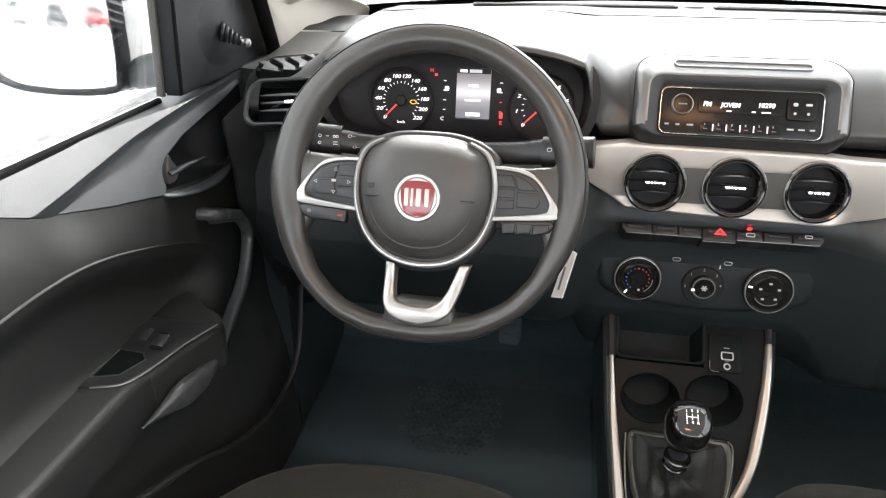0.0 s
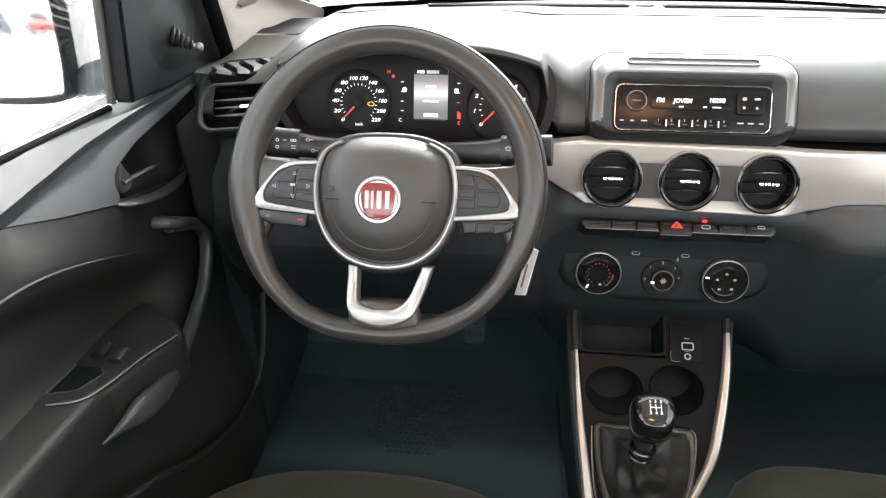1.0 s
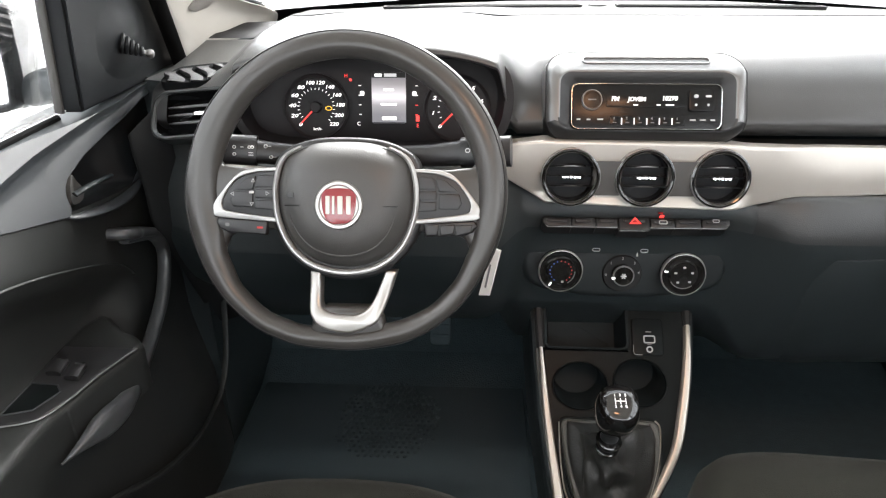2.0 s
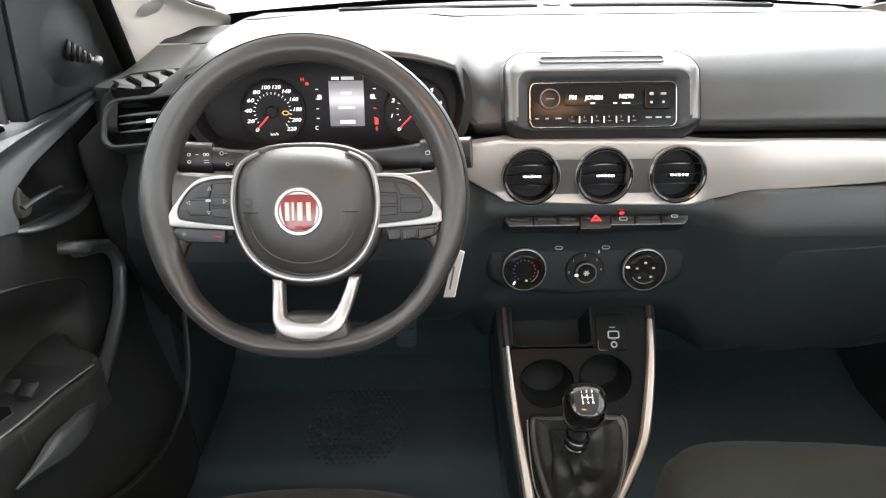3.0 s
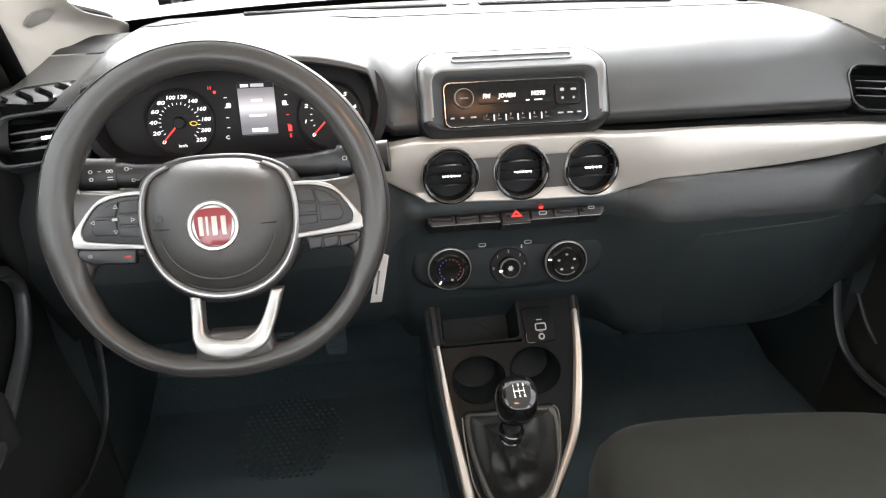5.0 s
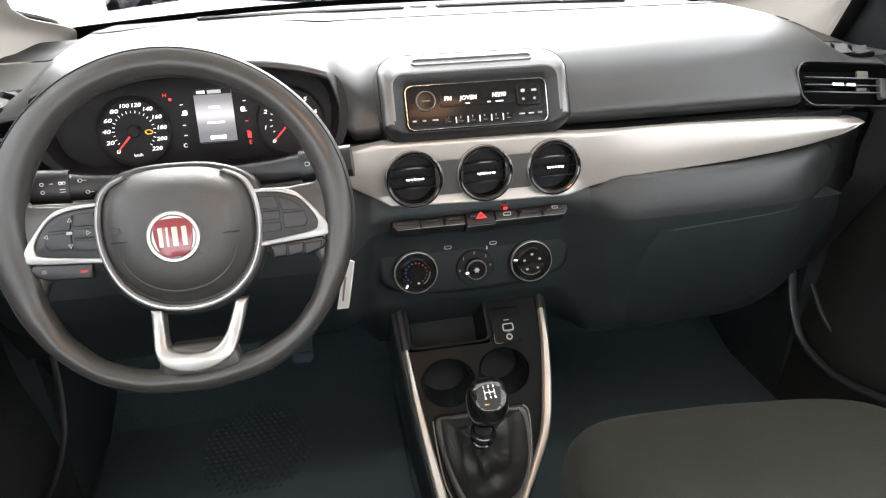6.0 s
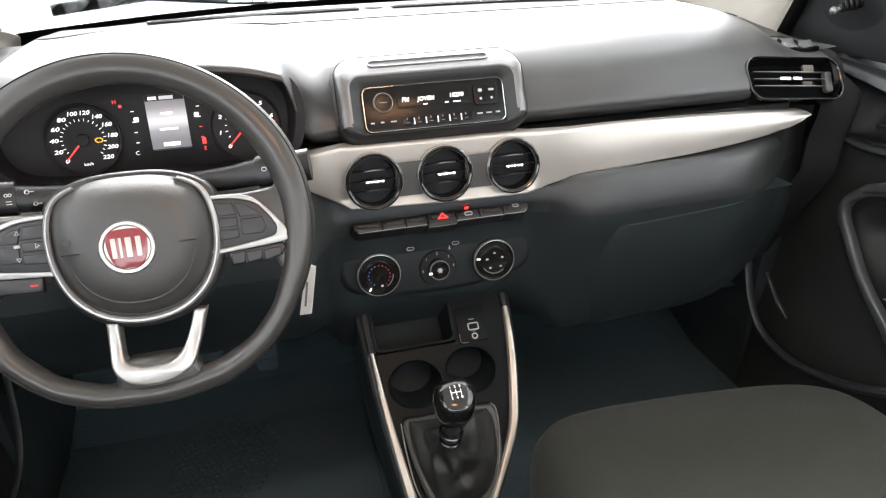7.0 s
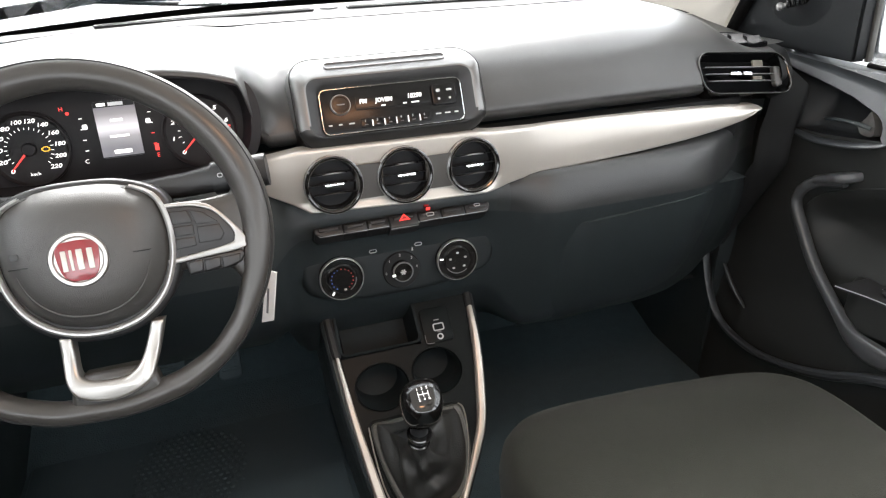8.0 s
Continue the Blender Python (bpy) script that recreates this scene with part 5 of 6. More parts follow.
for k in range(23):
    f = k / 22
    ring = []
    for j, (x, y) in enumerate(inset(boot_base, 0.0115)):
        b = CN @ Vector((x, y, 0.001))
        a = math.atan2(b.y + 0.135, b.x + 0.020)
        n_ = neck + Vector((0.0140 * math.cos(a), 0.0140 * math.sin(a), 0))
        h, w = f ** 0.9, f ** 1.05
        sag = math.sin(math.pi * f)
        roll = math.sin(math.pi * min(1, f * 2.2)) if f < 0.4545 else 0.0
        fold = 0.0035 * sag * math.sin(13 * f + 1.6 * math.sin(2 * a + 0.6)) + 0.004 * sag * math.sin(5 * a + 7 * f) + 0.006 * roll
        p = Vector((b.x + (n_.x - b.x) * w, b.y + (n_.y - b.y) * w, b.z + (n_.z - b.z) * h))
        out = Vector((math.cos(a), math.sin(a), 0.6))
        ring.append(tuple(CNI @ (p + out * fold)))
    rings.append(ring)
part("boot", grid(rings, close_v=True), LEATHER, lever, "creased black leather boot", angle=60)
up_w = Vector((0.0, -0.50, 1)).normalized()
up = CNI.to_3x3() @ up_w
face = Vector((-0.0340, -0.170, 0.3455))
kw = CNI @ (face - up_w * 0.028)
low = CNI @ (neck - Vector((0, 0, 0.012)))
part("stem", sweep([tuple(low), tuple(kw - up * 0.024)], (0.0130, 0.0130), 24, up=(0, 1, 0)), SWITCHBLACK, lever)
axis_c = (kw - low).normalized()
for d, r_, h_ in ((0.014, 0.0165, 0.0065), (0.030, 0.0185, 0.0075)):
    c0 = low + axis_c * d
    part("collar", sweep([tuple(c0), tuple(c0 + axis_c * h_ * 0.3), tuple(c0 + axis_c * h_ * 0.8), tuple(c0 + axis_c * h_)], lambda t, r_=r_: (r_ - 0.0015 * abs(2 * t - 1) ** 2, r_ - 0.0015 * abs(2 * t - 1) ** 2), 28, up=(0, 1, 0)), PIANO, lever, "gloss black collar")
kx = Vector((1, 0, 0)) - up * up.x
kx.normalize()
ky = up.cross(kx)
km = Matrix(((kx.x, ky.x, up.x, kw.x), (kx.y, ky.y, up.y, kw.y), (kx.z, ky.z, up.z, kw.z), (0, 0, 0, 1)))
prof = [(0.40, -0.044), (0.62, -0.043), (0.78, -0.036), (0.93, -0.018), (1.0, -0.006), (0.985, 0.005), (0.94, 0.014), (0.86, 0.0225), (0.75, 0.0265), (0.4, 0.0282), (0.02, 0.0285)]


def knob_shape(q, z, n=48):
    out = []
    for j in range(n):
        a = 2 * math.pi * j / n
        c, s = math.cos(a), math.sin(a)
        c, s = math.copysign(abs(c) ** 0.8, c), math.copysign(abs(s) ** 0.8, s)
        out.append((0.0300 * q * c * (1 + 0.04 * s), 0.0318 * q * s, z))
    return out


bm = grid([knob_shape(q, z) for q, z in prof], close_v=True)
bm.transform(km)
knob = part("knob", bm, PIANO, lever, "gloss black knob with a shift pattern", angle=60)
arch = [(0.0205 * math.copysign(abs(math.cos(a)) ** 0.75, math.cos(a)), 0.0212 * math.copysign(abs(math.sin(a)) ** 0.85, math.sin(a)), 0.0252) for a in np.linspace(radians(-38), radians(218), 34)]
bm = sweep(arch, lambda t: (0.0004 + 0.0011 * math.sin(math.pi * t), 0.0008), 8, up=(0, 0, 1))
bm.transform(km)
part("knob_ring", bm, CHROME, knob, "thin chrome arch on the knob")
# the white shift pattern is given a glow to look bright; it is no lamp
PX, PY = 0.0070, 0.0010
for x, y, w, h in ((-PX, PY, 0.0004, 0.0042), (0.0, PY, 0.0004, 0.0042), (PX, PY, 0.0004, 0.0042), (0.0, PY, PX, 0.0004)):
    bm = box(x - w, x + w, y - h, y + h, 0.0275, 0.0289)
    bm.transform(km)
    part("pattern_line", bm, LIT, knob)
for s_, x, y in (("1", -PX, 0.0088), ("3", 0.0, 0.0095), ("5", PX, 0.0095), ("2", -PX, -0.0068), ("4", 0.0, -0.0068), ("R", PX, -0.0068)):
    ob = letters(s_, 0.0056, LIT, knob, 0, 0, 0)
    ob.matrix_basis = km @ pose(x, y, 0.0287)

# ---------------------------------------------------------------- doors
LEFT_PULL = [(-0.8, -0.036, 0.514), (-0.745, -0.028, 0.509), (-0.738, 0.026, 0.488), (-0.736, 0.050, 0.465), (-0.735, 0.055, 0.436), (-0.733, 0.024, 0.387), (-0.728, -0.031, 0.357), (-0.714, -0.117, 0.339), (-0.694, -0.203, 0.347), (-0.702, -0.263, 0.35), (-0.714, -0.318, 0.349)]
RIGHT_PULL = [(0.8, -0.086, 0.512), (0.745, -0.078, 0.508), (0.738, -0.035, 0.493), (0.736, -0.004, 0.466), (0.735, 0.001, 0.437), (0.733, -0.024, 0.402), (0.728, -0.075, 0.346), (0.715, -0.147, 0.302), (0.698, -0.207, 0.28), (0.7, -0.265, 0.276), (0.7, -0.335, 0.296)]


def door(s):
    t = thing("door_left" if s < 0 else "door_right", pose(0, 0, 0), "dark plastic door panel with a pull handle, window above", "door", kind="structure")

    def P(y, z, out=0.0):
        """The panel's inner skin."""
        x = mixed([(-0.06, 0.715), (0.10, 0.725), (0.30, 0.752), (0.47, 0.758), (0.56, 0.760)], z)
        if z > 0.56:
            x = 0.760 + 0.030 * ((z - 0.56) / 0.123) ** 1.7
        x += 0.02 * step(0.05, 0.25, y)
        return (s * (x - out), y, z)

    def seam(y):
        return straight([(-0.95, 0.74), (-0.55, 0.690), (-0.37, 0.6535), (-0.30, 0.624), (-0.206, 0.599), (-0.098, 0.576), (0.0, 0.560), (0.30, 0.55)], y)

    def crown(y):
        """Upper edge of the panel, along the window."""
        return 0.679 + 0.015 * step(-0.02, 0.28, y)

    def crease(y):
        """The soft fold that fans out from the mirror's corner."""
        return min(crown(y), straight([(-0.321, 0.636), (-0.261, 0.642), (-0.196, 0.650), (-0.12, 0.663), (-0.033, 0.674), (0.015, 0.679), (0.08, 0.686), (0.28, 0.694)], y))

    def ridge(y):
        return min(crease(y), straight([(-0.29, 0.617), (-0.228, 0.630), (-0.175, 0.638), (-0.122, 0.647), (-0.056, 0.657), (0.018, 0.667), (0.121, 0.678), (0.28, 0.689)], y))

    def rim_edge(y):
        """Lower edge of the panel: the seam, then the upper edge of the handle's bowl."""
        if y < -0.118:
            return min(seam(y), 0.675)
        return straight([(-0.118, 0.581), (-0.110, 0.588), (-0.106, 0.602), (-0.098, 0.612), (-0.085, 0.621), (-0.034, 0.638), (0.038, 0.653), (0.14, 0.671), (0.28, 0.684)], y)

    def panel_x(y, z):
        """The panel's inner face: sloped under the window, upright between the folds, sloped again below."""
        w, a, b = crown(y), max(crease(y), rim_edge(y)), max(ridge(y), rim_edge(y))
        x = 0.799 - 0.58 * (w - max(z, a))
        if z < a:
            x += 0.34 * (a - max(z, b))
        if z < b:
            x -= 0.45 * (b - z)
        return x - 0.036 * step(-0.24, 0.10, y)

    ys = sorted(set([round(float(v), 4) for v in np.linspace(-0.95, 0.28, 110)] + [round(float(v), 4) for v in np.linspace(-0.125, -0.08, 19)]))
    rows = []
    for y in ys:
        w, e = crown(y), rim_edge(y)
        a, b = max(crease(y), e), max(ridge(y), e)
        zs = [w - (w - a) * k / 16 for k in range(16)] + [a - (a - b) * k / 10 for k in range(10)] + [b - (b - e) * k / 18 for k in range(19)]
        sharp = [panel_x(y, z) for z in zs]
        soft = sharp[:18] + [sum(sharp[k - 4:k + 5]) / 9 for k in range(18, 36)] + sharp[36:]
        turned = 0.016 if y > -0.118 else 0.004
        row = [(s * 0.83, y, w - 0.006), (s * 0.806, y, w + 0.001)] + [(s * x, y, z) for x, z in zip(soft, zs)]
        rows.append(row + [(s * (soft[-1] + 0.0012), y, e - 0.0016), (s * (soft[-1] + 0.004), y, e - 0.0026), (s * (soft[-1] + turned), y, e - 0.0034)])
    part("upper_panel", grid(rows), DOOR, t, "smooth dark grey upper panel with swept folds", angle=40)
    hol = spline([(-1.10, 0.50), (-0.80, 0.53), (-0.60, 0.549), (-0.441, 0.560), (-0.35, 0.562), (-0.276, 0.554), (-0.192, 0.531), (-0.088, 0.492), (-0.02, 0.456), (0.0, 0.41), (-0.03, 0.36), (-0.10, 0.34), (-0.2, 0.345), (-0.34, 0.35), (-0.6, 0.36), (-0.80, 0.36), (-1.10, 0.36)], 6, closed=True)

    def recess(y, z):
        """How deep the hollow is: nothing at its edge, deepest inside."""
        odd, near = False, 9.0
        for (y0, z0), (y1, z1) in zip(hol, hol[1:] + hol[:1]):
            if (z0 > z) != (z1 > z) and y < y0 + (z - z0) * (y1 - y0) / (z1 - z0):
                odd = not odd
            k = ((y - y0) * (y1 - y0) + (z - z0) * (z1 - z0)) / max(1e-9, (y1 - y0) ** 2 + (z1 - z0) ** 2)
            k = min(1, max(0, k))
            near = min(near, math.hypot(y - y0 - k * (y1 - y0), z - z0 - k * (z1 - z0)))
        return -0.042 * step(0.0, 0.07, near) if odd else 0.0

    rows = []
    for y in ys:
        zz = [-0.06 + (min(seam(y), 0.675) + 0.005 + 0.06) * k / 60 for k in range(61)]
        top_x = panel_x(y, min(seam(y), 0.675)) if y < -0.118 else panel_x(-0.118, 0.581)
        gap = top_x + 0.003 - abs(P(y, zz[-1])[0])
        rows.append([P(y, z, recess(y, z) - gap * step(0.07, 0.0, zz[-1] - z)) for z in zz])
    part("lower_panel", grid(rows), DOORLOW, t, "dark lower panel", angle=50)
    # the bowl behind the inner handle, open to the dashboard
    rows = []
    for y in [v for v in ys if v >= -0.118]:
        e, low = rim_edge(y), seam(y) + 0.003
        xe, mid = panel_x(y, e) + 0.012, (e + low) / 2
        deep = 0.814 + (xe - 0.002 - 0.814) * step(0.035, 0.085, y)
        rows.append([(s * a, y, z) for a, z in spline([(xe, e - 0.003), (xe + (deep - xe) * 0.4, e - 0.006), (deep, mid + (e - mid) * 0.6), (deep, mid), (deep * 0.7 + 0.766 * 0.3, mid + (low - mid) * 0.75), (deep * 0.4 + 0.766 * 0.6, low + 0.001), (0.766, low - 0.002)], 3)])
    hb = part("handle_bowl", grid(rows), SAIL, t, "dark hollow behind the inner handle", angle=60)
    lip_path = spline([(s * 0.768, -0.126, 0.588), (s * 0.758, -0.112, 0.577), (s * 0.750, -0.068, 0.5655), (s * 0.750, -0.003, 0.556), (s * 0.756, 0.054, 0.556), (s * 0.768, 0.10, 0.566)], 8)
    part("bowl_lip", sweep(lip_path, lambda f: (0.0035 + 0.0060 * math.sin(math.pi * f), 0.0022 + 0.0018 * math.sin(math.pi * f)), 16, up=(s * -0.35, 0, 1)), DOOR, hb, "smooth lower lip of the hollow", angle=80)
    pivot = spline([(-0.088, 0.585), (-0.084, 0.606), (-0.073, 0.622), (-0.066, 0.611), (-0.055, 0.595), (-0.060, 0.582), (-0.074, 0.579)], 4, closed=True)
    bm = grid([[(s * (0.772 + d), y * q + -0.071 * (1 - q), z * q + 0.598 * (1 - q)) for y, z in pivot] for q, d in ((1.05, 0.030), (1.0, 0.001), (0.92, -0.003), (0.5, -0.001), (0.02, 0.001))], close_v=True)
    part("handle_pivot", bm, GREY, hb, "pale grey pivot of the inner handle", angle=70)
    part("inner_handle", sweep(spline([(s * 0.766, -0.082, 0.596), (s * 0.757, -0.058, 0.600), (s * 0.754, -0.028, 0.5985), (s * 0.760, 0.004, 0.592)], 8), lambda f: (0.0050 - 0.002 * f, 0.0026), 14, up=(s * -0.4, 0, 1)), LOWER, hb, "dark inner door handle", angle=80)
    # window rubber and pane
    part("window_rubber", sweep([(s * 0.8035, -0.95, 0.6765), (s * 0.8035, -0.30, 0.6775), (s * 0.8035, -0.018, 0.6815)], lambda f: (0.0085 - 0.004 * f, 0.0070 - 0.0015 * f), 10), RUBBER, t, "black rubber along the window")
    part("window_channel", sweep([(s * 0.797, -0.020, 0.690), (s * 0.789, -0.023, 0.76), (s * 0.778, -0.027, 0.86), (s * 0.756, -0.036, 1.02)], (0.006, 0.0042), 10, up=(0, 1, 0), power=0.6), GREY, t, "dark grey window channel beside the corner panel")
    glass = grid([[(s * (0.812 - 0.14 * v ** 1.4), y - 0.06 * v * (y > -0.3), 0.685 + 0.46 * v) for v in np.linspace(0, 1, 7)] for y in (-0.80, -0.5, -0.25, -0.005)])
    bmesh.ops.solidify(glass, geom=glass.faces[:], thickness=0.004)
    w = part("window_pane", glass, GLASS, t, "clear raised side window")
    w.visible_shadow = False
    # mirror sail: black triangle ahead of the pane
    sail = [(-0.019, 0.690), (0.31, 0.690), (0.255, 0.78), (0.16, 0.92), (-0.034, 1.08)]
    outer_s = [(s * (0.795 - 0.10 * max(0, z - 0.69)), y, z) for y, z in sail]
    inner_s = [(s * (0.765 - 0.10 * max(0, z - 0.69)), y, z) for y, z in sail]
    bm = grid([outer_s, inner_s], close_v=True)
    bm.verts.ensure_lookup_table()
    cap(bm, bm.verts[0:5])
    cap(bm, bm.verts[5:10])
    bmesh.ops.bevel(bm, geom=bm.edges[:], offset=0.004, segments=2, affect="EDGES")
    sl = part("mirror_sail", bm, SAIL, t, "black corner panel with the mirror lever")
    lift = 0.0 if s < 0 else 0.022
    mound = [[(s * (0.7655 - 0.10 * (z_ - 0.69) - 0.012 * (1 - q * q) ** 2), 0.112 + 0.085 * q * math.cos(a), z_)
              for a in np.linspace(0, 2 * math.pi, 33)[:-1] for z_ in [0.768 + lift + 0.066 * q * math.sin(a)]] for q in np.linspace(1.0, 0.02, 12)]
    part("lever_mound", grid(mound, close_v=True), SAIL, sl, "smooth swelling round the mirror lever", angle=80)
    for k in range(5):
        part("lever_fold", lathe([(0.0, 0.0), (0.0145 - 0.0019 * k, 0.0), (0.0155 - 0.0019 * k, 0.0025), (0.0140 - 0.0019 * k, 0.005), (0.0, 0.005)], 20), BLACK, sl).matrix_basis = Matrix.Translation((s * (0.752 - 0.0050 * k), 0.092 + 0.0035 * k, 0.764 + lift - 0.0036 * k)) @ Vector((s * -0.8, 0.45, -0.28)).to_track_quat("Z", "Y").to_matrix().to_4x4()
    part("lever_tip", lathe([(0.0, 0.0), (0.0042, 0.0), (0.0040, 0.0035), (0.0062, 0.0060), (0.0072, 0.0095), (0.0062, 0.0130), (0.0032, 0.0152), (0.0, 0.0158)], 20), BRUSHED, sl, "shiny ball at the lever tip").matrix_basis = Matrix.Translation((s * 0.728, 0.108, 0.7475 + lift)) @ Vector((s * -0.8, 0.45, -0.28)).to_track_quat("Z", "Y").to_matrix().to_4x4()
    # pull handle: a long bow
    if s < 0:
        run = LEFT_PULL
    else:
        run = RIGHT_PULL
    bow = spline(run[1:], 6)
    def thick(f):
        wedge = 0.011 * math.exp(-((f - 0.84) / 0.09) ** 2)
        tip = 1 - 0.85 * step(0.86, 1.0, f) if s < 0 else 1
        return (((0.0075 if s < 0 else 0.0085) + wedge + 0.004 * (1 - step(0.0, 0.22, f))) * tip, 0.010 * tip)
    part("pull_handle", sweep(bow, thick, 16, up=(s * -1, 0, 0), power=0.62), PULL, t, "long dark curved pull handle")
    q0, q1, q2 = (Vector(run[0]), Vector(run[1]), Vector(run[2]))
    cap_run = [q0 + Vector((0, 0, 0.004)), q1 + Vector((0, 0, 0.004)), q1.lerp(q2, 0.5) + Vector((0, 0, 0.005)), q2 + Vector((0, 0.006, 0.001))]
    part("pull_cap", sweep(spline([tuple(q) for q in cap_run], 6), lambda f: (0.0185 - 0.005 * f, 0.0105 - 0.003 * f), 16, up=(0, 0.35, 1), power=0.6), PULL, t, "flat smooth upper end of the pull handle", angle=60)
    # raised lip of the hollow behind the pull handle
    cy, cz = -0.2, 0.45
    rings = []
    for q, d in ((1.03, -0.002), (1.015, 0.0015), (1.0, 0.0020), (0.985, -0.002)):
        rings.append([P(cy + (y - cy) * q, cz + (z - cz) * q, d) for y, z in hol[8:52]])
    part("hollow_lip", grid(rings), DOORLOW, t, "raised lip round the hollow", angle=60)
    # armrest with switch plate and tray
    arm = spline([(0.73, -0.105), (0.690, -0.135), (0.692, -0.170), (0.704, -0.209), (0.717, -0.266), (0.727, -0.310), (0.735, -0.60), (0.80, -0.60), (0.80, -0.10)][::-1], 4, closed=True)
    if s > 0:
        arm = [(min(0.80, x + 0.026), y - 0.03) for x, y in arm]
    arm_o = [(s * x, y) for x, y in (arm if s > 0 else arm[::-1])]
    a_ = sum(arm_o[m][0] * arm_o[(m + 1) % len(arm_o)][1] - arm_o[(m + 1) % len(arm_o)][0] * arm_o[m][1] for m in range(len(arm_o)))
    arm_o = arm_o if a_ > 0 else arm_o[::-1]
    zt = 0.40 if s < 0 else 0.355
    part("armrest", plate(arm_o, zt - 0.07, zt, 0.012), DOORLOW, t, "dark armrest")
    sp = [(s * x, y) for x, y in ((0.688, -0.155), (0.708, -0.209), (0.722, -0.266), (0.739, -0.302), (0.790, -0.318), (0.790, -0.155))]
    a_ = sum(sp[m][0] * sp[(m + 1) % 6][1] - sp[(m + 1) % 6][0] * sp[m][1] for m in range(6))
    sp = sp if a_ > 0 else sp[::-1]
    pl = part("switch_plate", plate(sp, zt - 0.002, zt + 0.003, 0.002), SWITCHBLACK, t, "black window switch plate")
    edge_run = spline([(s * 0.688, -0.155, zt + 0.002), (s * 0.708, -0.209, zt + 0.002), (s * 0.722, -0.266, zt + 0.002), (s * 0.739, -0.302, zt + 0.002), (s * 0.775, -0.316, zt + 0.002)], 5)
    part("plate_edge", sweep(edge_run, (0.0010, 0.0010), 6), BRUSHED, pl, "thin bright edge")
    hl = [(s * x, y) for x, y in ((0.738, -0.252), (0.752, -0.288), (0.787, -0.300), (0.787, -0.236), (0.750, -0.238))]
    a_ = sum(hl[m][0] * hl[(m + 1) % 5][1] - hl[(m + 1) % 5][0] * hl[m][1] for m in range(5))
    hl = hl if a_ > 0 else hl[::-1]
    part("tray_hollow", hoop(hl, inset(hl, 0.0020), zt + 0.001, zt + 0.0045, 0.0005), DOOR, pl)
    part("tray_floor", plate(inset(hl, 0.0020), zt + 0.001, zt + 0.0034, 0.0002), TRAY, pl)
    for x, y in ((0.766, -0.199), (0.738, -0.207)):
        part("window_switch", sweep([(s * x, y - 0.022, zt + 0.006), (s * x, y, zt + 0.009)], (0.010, 0.005), 10, power=0.7), SWITCHBLACK, pl, "black window switch")
        part("switch_edge", sweep([(s * (x - 0.007), y + 0.001, zt + 0.0125), (s * (x + 0.005), y + 0.001, zt + 0.0125)], (0.0020, 0.0016), 8), CHROME, pl, "bright switch edge")
    # lower pocket lip
    lip = spline([(s * 0.715, 0.20, 0.34), (s * 0.705, 0.179, 0.28), (s * 0.70, 0.14, 0.189), (s * 0.70, 0.09, 0.136), (s * 0.70, 0.002, 0.124), (s * 0.70, -0.091, 0.146), (s * 0.70, -0.174, 0.183), (s * 0.70, -0.26, 0.235), (s * 0.71, -0.36, 0.27)], 6)
    # paler plastic on the right for its highlight, darker on the left without one
    part("pocket_lip", sweep(lip, lambda f: (0.002 + 0.004 * f, 0.006) if s < 0 else (0.003 + 0.008 * f, 0.010), 10, up=(s * -1, 0, 0.3)), DOORLOW if s < 0 else DOOR, t, "curved lip of the door pocket")
    if s > 0:
        # a light line low on the door, put in as a raised bar
        rib = spline([(0.738, 0.150, 0.238), (0.732, 0.106, 0.201), (0.734, 0.068, 0.175)], 6)
        part("highlight_rib", sweep(rib, lambda f: (0.002 + 0.003 * math.sin(math.pi * f), 0.005), 10, up=(-1, 0, 0.3)), DOOR, t, "short raised line for a highlight low on the door")
    # added sheet, no door part: keeps the bright outer skin from showing through gaps
    core = grid([[(s * 0.824, y, z) for z in (-0.06, 0.30, 0.671)] for y in (-0.95, -0.3, 0.32)])
    bmesh.ops.solidify(core, geom=core.faces[:], thickness=0.003)
    part("leak_blocker", core, BLACK, t, "added black sheet that stops light leaking through the trim")
    # outer skin
    skin = grid([[(s * x, y, z) for x, z in ((0.83, 0.69), (0.86, 0.60), (0.88, 0.35), (0.86, 0.0), (0.82, -0.12))] for y in (-0.95, -0.4, 0.1, 0.40)])
    bmesh.ops.solidify(skin, geom=skin.faces[:], thickness=0.003)
    part("outer_skin", skin, BODY, t, "white painted outer skin")
    return t


door(-1)
door(1)

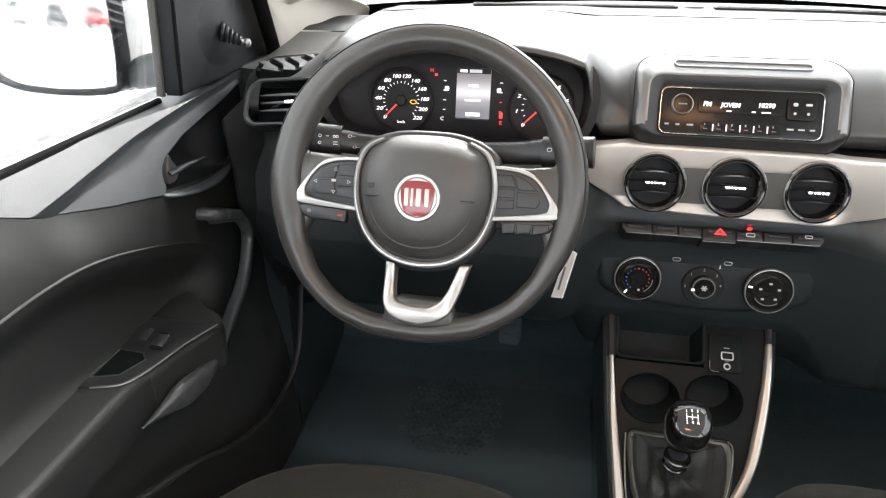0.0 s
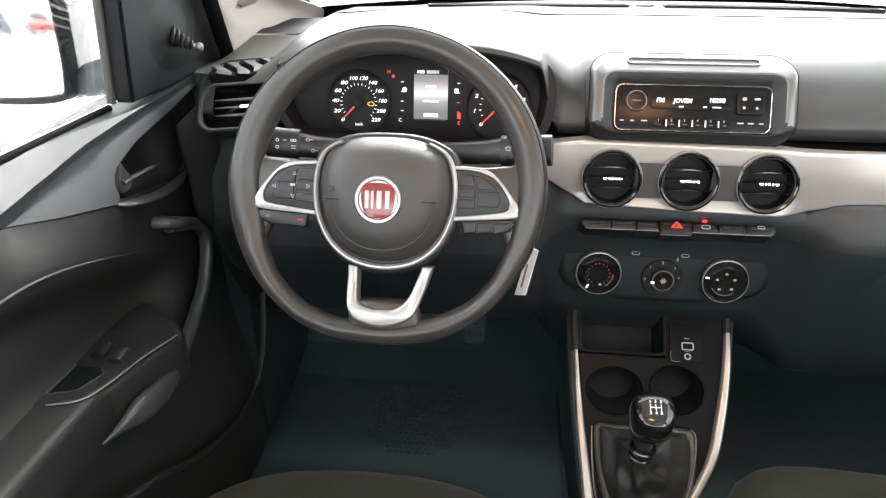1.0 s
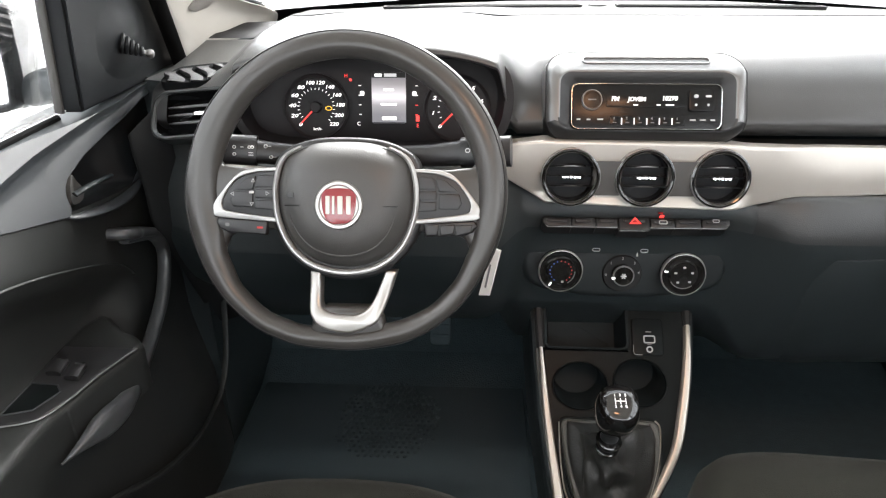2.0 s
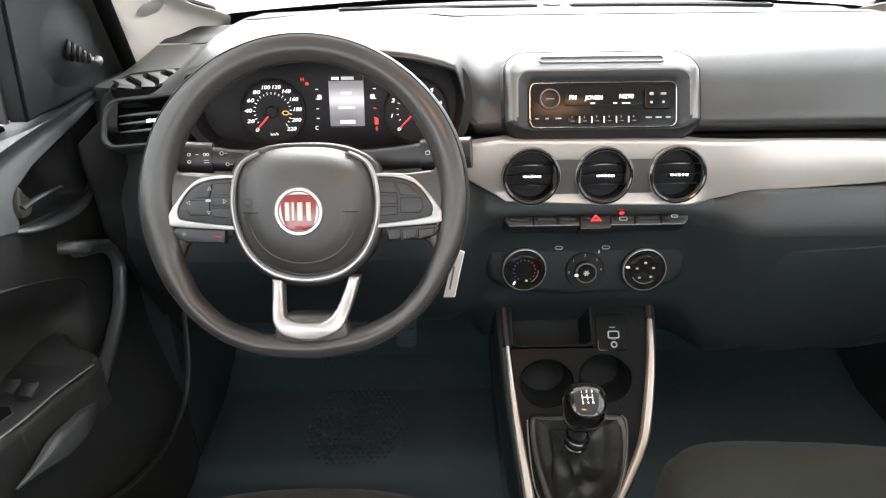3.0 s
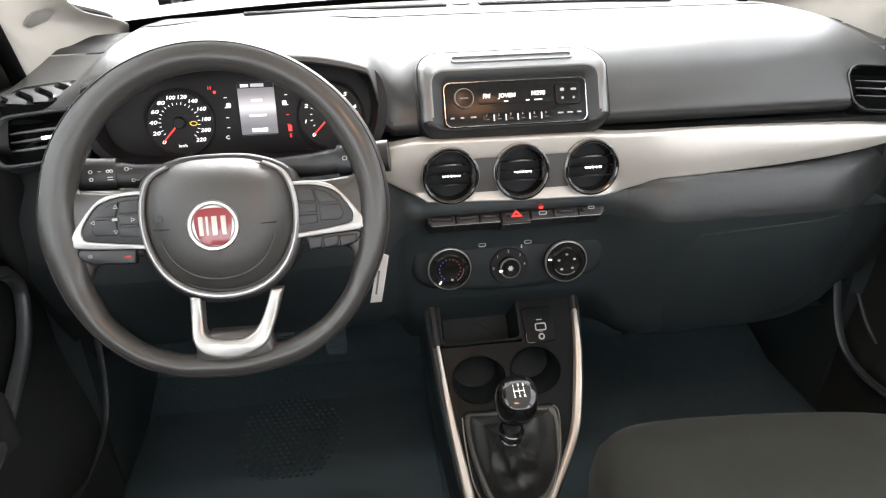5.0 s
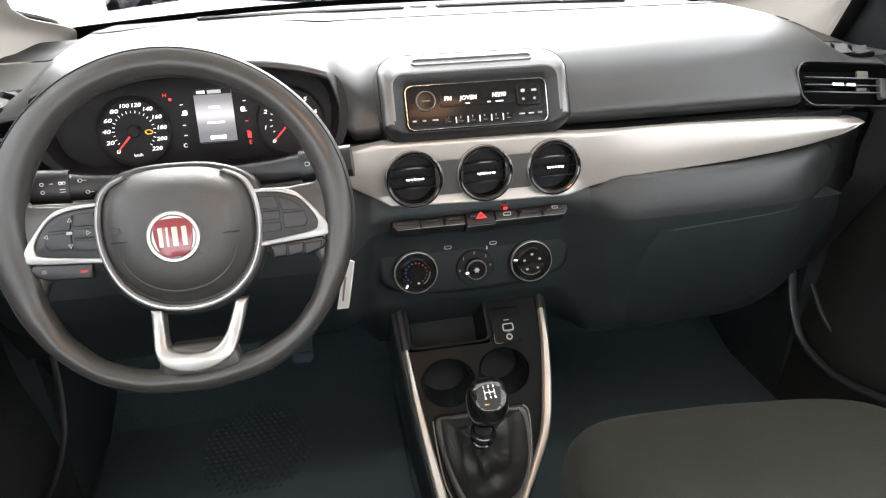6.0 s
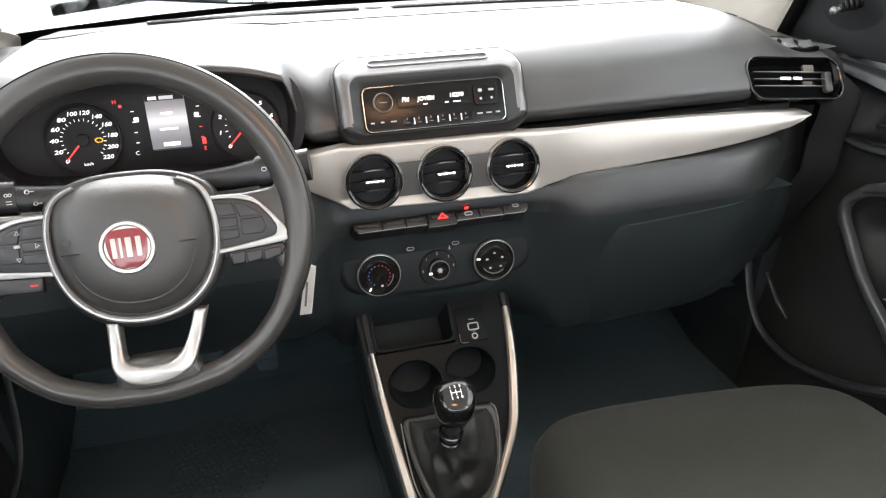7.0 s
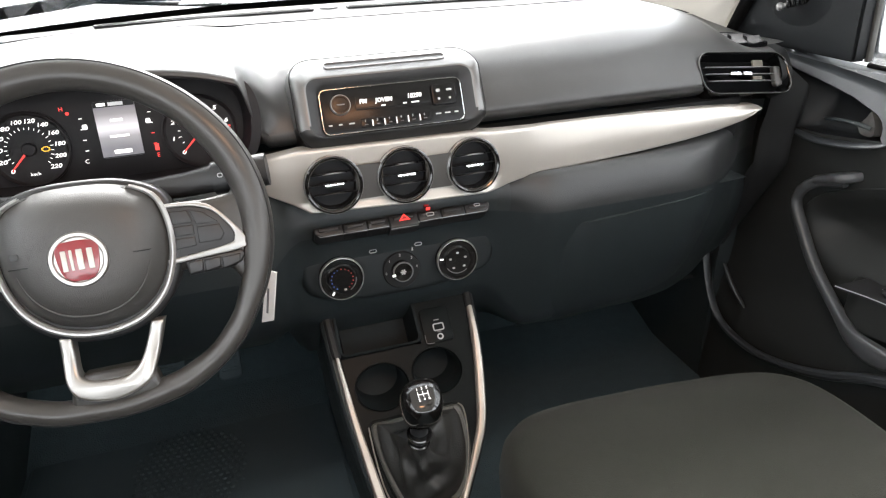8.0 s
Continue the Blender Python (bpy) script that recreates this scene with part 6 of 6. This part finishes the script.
# ---------------------------------------------------------------- outside mirrors
def outside_mirror(s):
    m = pose(s * 1.058, 0.10, 0.748, 88, 0, s * 5)
    v = thing("outside_mirror", m, "white and black outside mirror beside the door", "outside mirror", group="outside mirrors")
    o = spline([(-0.138, 0.085), (-0.06, 0.098), (0.06, 0.102), (0.112, 0.095), (0.131, 0.072), (0.133, 0.02), (0.128, -0.055), (0.108, -0.086), (0.0, -0.096), (-0.10, -0.088), (-0.138, -0.050)][::-1], 5, closed=True)
    o = [(x * 1.03 + 0.000, y) for x, y in o]
    if s > 0:
        o = [(-x, y) for x, y in o][::-1]
    part("frame", hoop(o, inset(o, 0.0115), -0.03, 0.006, 0.004), BLACK, v, "dark grey mirror frame")
    bulge = [[(x * q, y * q, 0.0050 - ((x * q) ** 2 + (y * q) ** 2) / 2.6) for x, y in inset(o, 0.0110)] for q in np.linspace(1.0, 0.01, 14)]
    part("mirror_glass", grid(bulge, close_v=True), MIRRORGLASS, v, "slightly domed mirror glass", angle=80)
    rings = [[(x * q, y * q, z) for x, y in o] for q, z in ((1.0, -0.02), (1.03, -0.05), (0.95, -0.09), (0.7, -0.12), (0.05, -0.13))]
    part("shell", grid(rings, close_v=True), BODY, v, "white shell")
    part("foot", sweep([(s * -0.06, -0.075, -0.045), (s * -0.14, -0.058, -0.04), (s * -0.215, -0.040, -0.035), (s * -0.27, -0.030, -0.03)], lambda f: (0.028, 0.022 + 0.012 * f), 18, up=(0, 1, 0), power=0.8), STACK, v, "black mirror foot")
    return v


outside_mirror(-1)
outside_mirror(1)

# ---------------------------------------------------------------- cars parked across the yard, seen in the outside mirror
def parked_car(x, y, turn, paint, label):
    v = thing("parked_car", pose(x, y, -0.42, 0, 0, turn), label, "car", group="cars parked across the yard")

    def shell(profile, half, tuck):
        """A side profile carried across the car, drawn in towards the roof."""
        rows = [[(px, h * (half - tuck * max(0.0, pz - 0.75)), pz) for px, pz in profile] for h in (-1, -0.96, -0.5, 0, 0.5, 0.96, 1)]
        bm = grid(rows, close_v=True)
        bm.verts.ensure_lookup_table()
        n = len(profile)
        cap(bm, bm.verts[:n])
        cap(bm, bm.verts[-n:])
        return bm

    low = spline([(-1.95, 0.32), (-2.0, 0.62), (-1.85, 0.86), (-0.9, 0.95), (0.7, 0.93), (1.6, 0.82), (1.98, 0.62), (1.95, 0.32), (1.2, 0.22), (-1.2, 0.22)], 4, closed=True)
    part("body", shell(low, 0.86, 0.1), paint, v)
    cab = spline([(-1.70, 0.88), (-1.35, 1.30), (-0.7, 1.46), (0.1, 1.44), (0.6, 1.22), (1.05, 0.88)], 4)
    part("cabin_glass", shell(cab, 0.80, 0.28), PIANO, v, "dark cabin glass")
    roof = spline([(-1.32, 1.33), (-0.7, 1.475), (0.1, 1.455), (0.5, 1.31), (0.1, 1.40), (-0.7, 1.42)], 4, closed=True)
    part("roof", shell(roof, 0.79, 0.28), paint, v)
    for wx in (-1.25, 1.25):
        for wy in (-0.80, 0.80):
            bm = lathe([(0.02, -0.09), (0.30, -0.09), (0.325, -0.06), (0.325, 0.06), (0.30, 0.09), (0.19, 0.09), (0.17, 0.06), (0.02, 0.07)], 24)
            bm.transform(pose(wx, wy, 0.325, 90 if wy < 0 else -90, 0, 0))
            part("wheel", bm, RUBBER, v, "black tyre")
    return v


REDPAINT = material("red_car_paint", (0.42, 0.03, 0.02), 0.25, mottle=0.03, coat=0.5)
GREYPAINT = material("grey_car_paint", (0.12, 0.125, 0.13), 0.25, mottle=0.03, coat=0.5)
parked_car(-14.6, -17.6, 40, REDPAINT, "red hatchback parked across the bright yard")
parked_car(-17.2, -15.4, 40, GREYPAINT, "grey hatchback parked across the bright yard")
parked_car(-19.6, -12.6, 40, BODY, "white hatchback parked across the bright yard")

# ---------------------------------------------------------------- seats
def seat(cx, yf, half, e1, e2, bow, skew, group):
    v = thing("front_seat", pose(cx, yf, 0), "dark grey cloth front seat cushion", "car seat", group=group)
    rows = []
    n = 96
    def outl(q, lift):
        ring = []
        for j in range(n):
            a = 2 * math.pi * j / n
            c, s = math.cos(a), math.sin(a)
            c2, s2 = math.copysign(abs(c) ** e1, c), math.copysign(abs(s) ** e2, s)
            x, y = half * q * c2, -0.27 + 0.27 * q * s2
            y += skew * x - bow * (x / half) ** 2 * (1 if s > 0 else 0)
            ring.append((x, y, lift))
        return ring
    for q, z in ((0.86, 0.04), (0.94, 0.10), (0.99, 0.17), (1.0, 0.215), (0.985, 0.25), (0.95, 0.272), (0.88, 0.284), (0.7, 0.288), (0.45, 0.286), (0.2, 0.284), (0.02, 0.284)):
        rows.append(outl(q, z))
    part("cushion", grid(rows, close_v=True), SEAT, v, "grey woven cushion", angle=70)
    part("seat_base", box(-half * 0.8, half * 0.8, -0.50, -0.08, -0.03, 0.08, 0.01), BLACK, v, "black seat base")
    return v


seat(-0.395, -0.236, 0.265, 0.55, 0.6, 0.045, 0.0, "front seats")
seat(0.3146, -0.1707, 0.2669, 0.31, 0.32, 0.016, -0.093, "front seats")

# ---------------------------------------------------------------- footwell
mat = thing("floor_mat", pose(-0.415, 0.23, -0.058), "black rubber floor mat with a studded heel pad", "floor mat")
part("mat", plate(rrect(0.60, 0.68, 0.05), 0.0, 0.006, 0.003), MATRUBBER, mat)
bm = bmesh.new()
for i in range(16):
    for j in range(18):
        x, y = -0.10 + 0.0135 * i + (0.00675 if j % 2 else 0), -0.10 + 0.0135 * j
        if (x / 0.115) ** 2 + ((y - 0.01) / 0.125) ** 2 < 1:
            lathe([(0.0046, 0.005), (0.0042, 0.0085), (0.0025, 0.0098), (0.0002, 0.0100)], 8, bm=bm, cx=x, cy=y)
tagged(part("studs", bm, MATRUBBER, mat, "small raised rubber studs"), kind="stuff")


def pedal(x, w, h):
    v = thing("pedal", face_pose((x, 0.30, 0.165), 35), "black rubber foot pedal in the footwell", "pedal", group="pedals")
    part("pad", plate(rrect(w, h, 0.01), -0.006, 0.008, 0.004), MATRUBBER, v)
    for k in range(4):
        part("ridge", sweep([(-w * 0.36, -h * 0.3 + h * 0.2 * k, 0.008), (w * 0.36, -h * 0.3 + h * 0.2 * k, 0.008)], (0.003, 0.002), 6), MATRUBBER, v)
    part("arm", sweep([(0, 0.0, -0.005), (0, 0.10, -0.04), (0, 0.30, -0.02)], (0.006, 0.010), 8, up=(0, 0, 1)), BLACK, v)
    return v


pedal(-0.520, 0.055, 0.05)
pedal(-0.410, 0.060, 0.05)
pedal(-0.300, 0.045, 0.10)
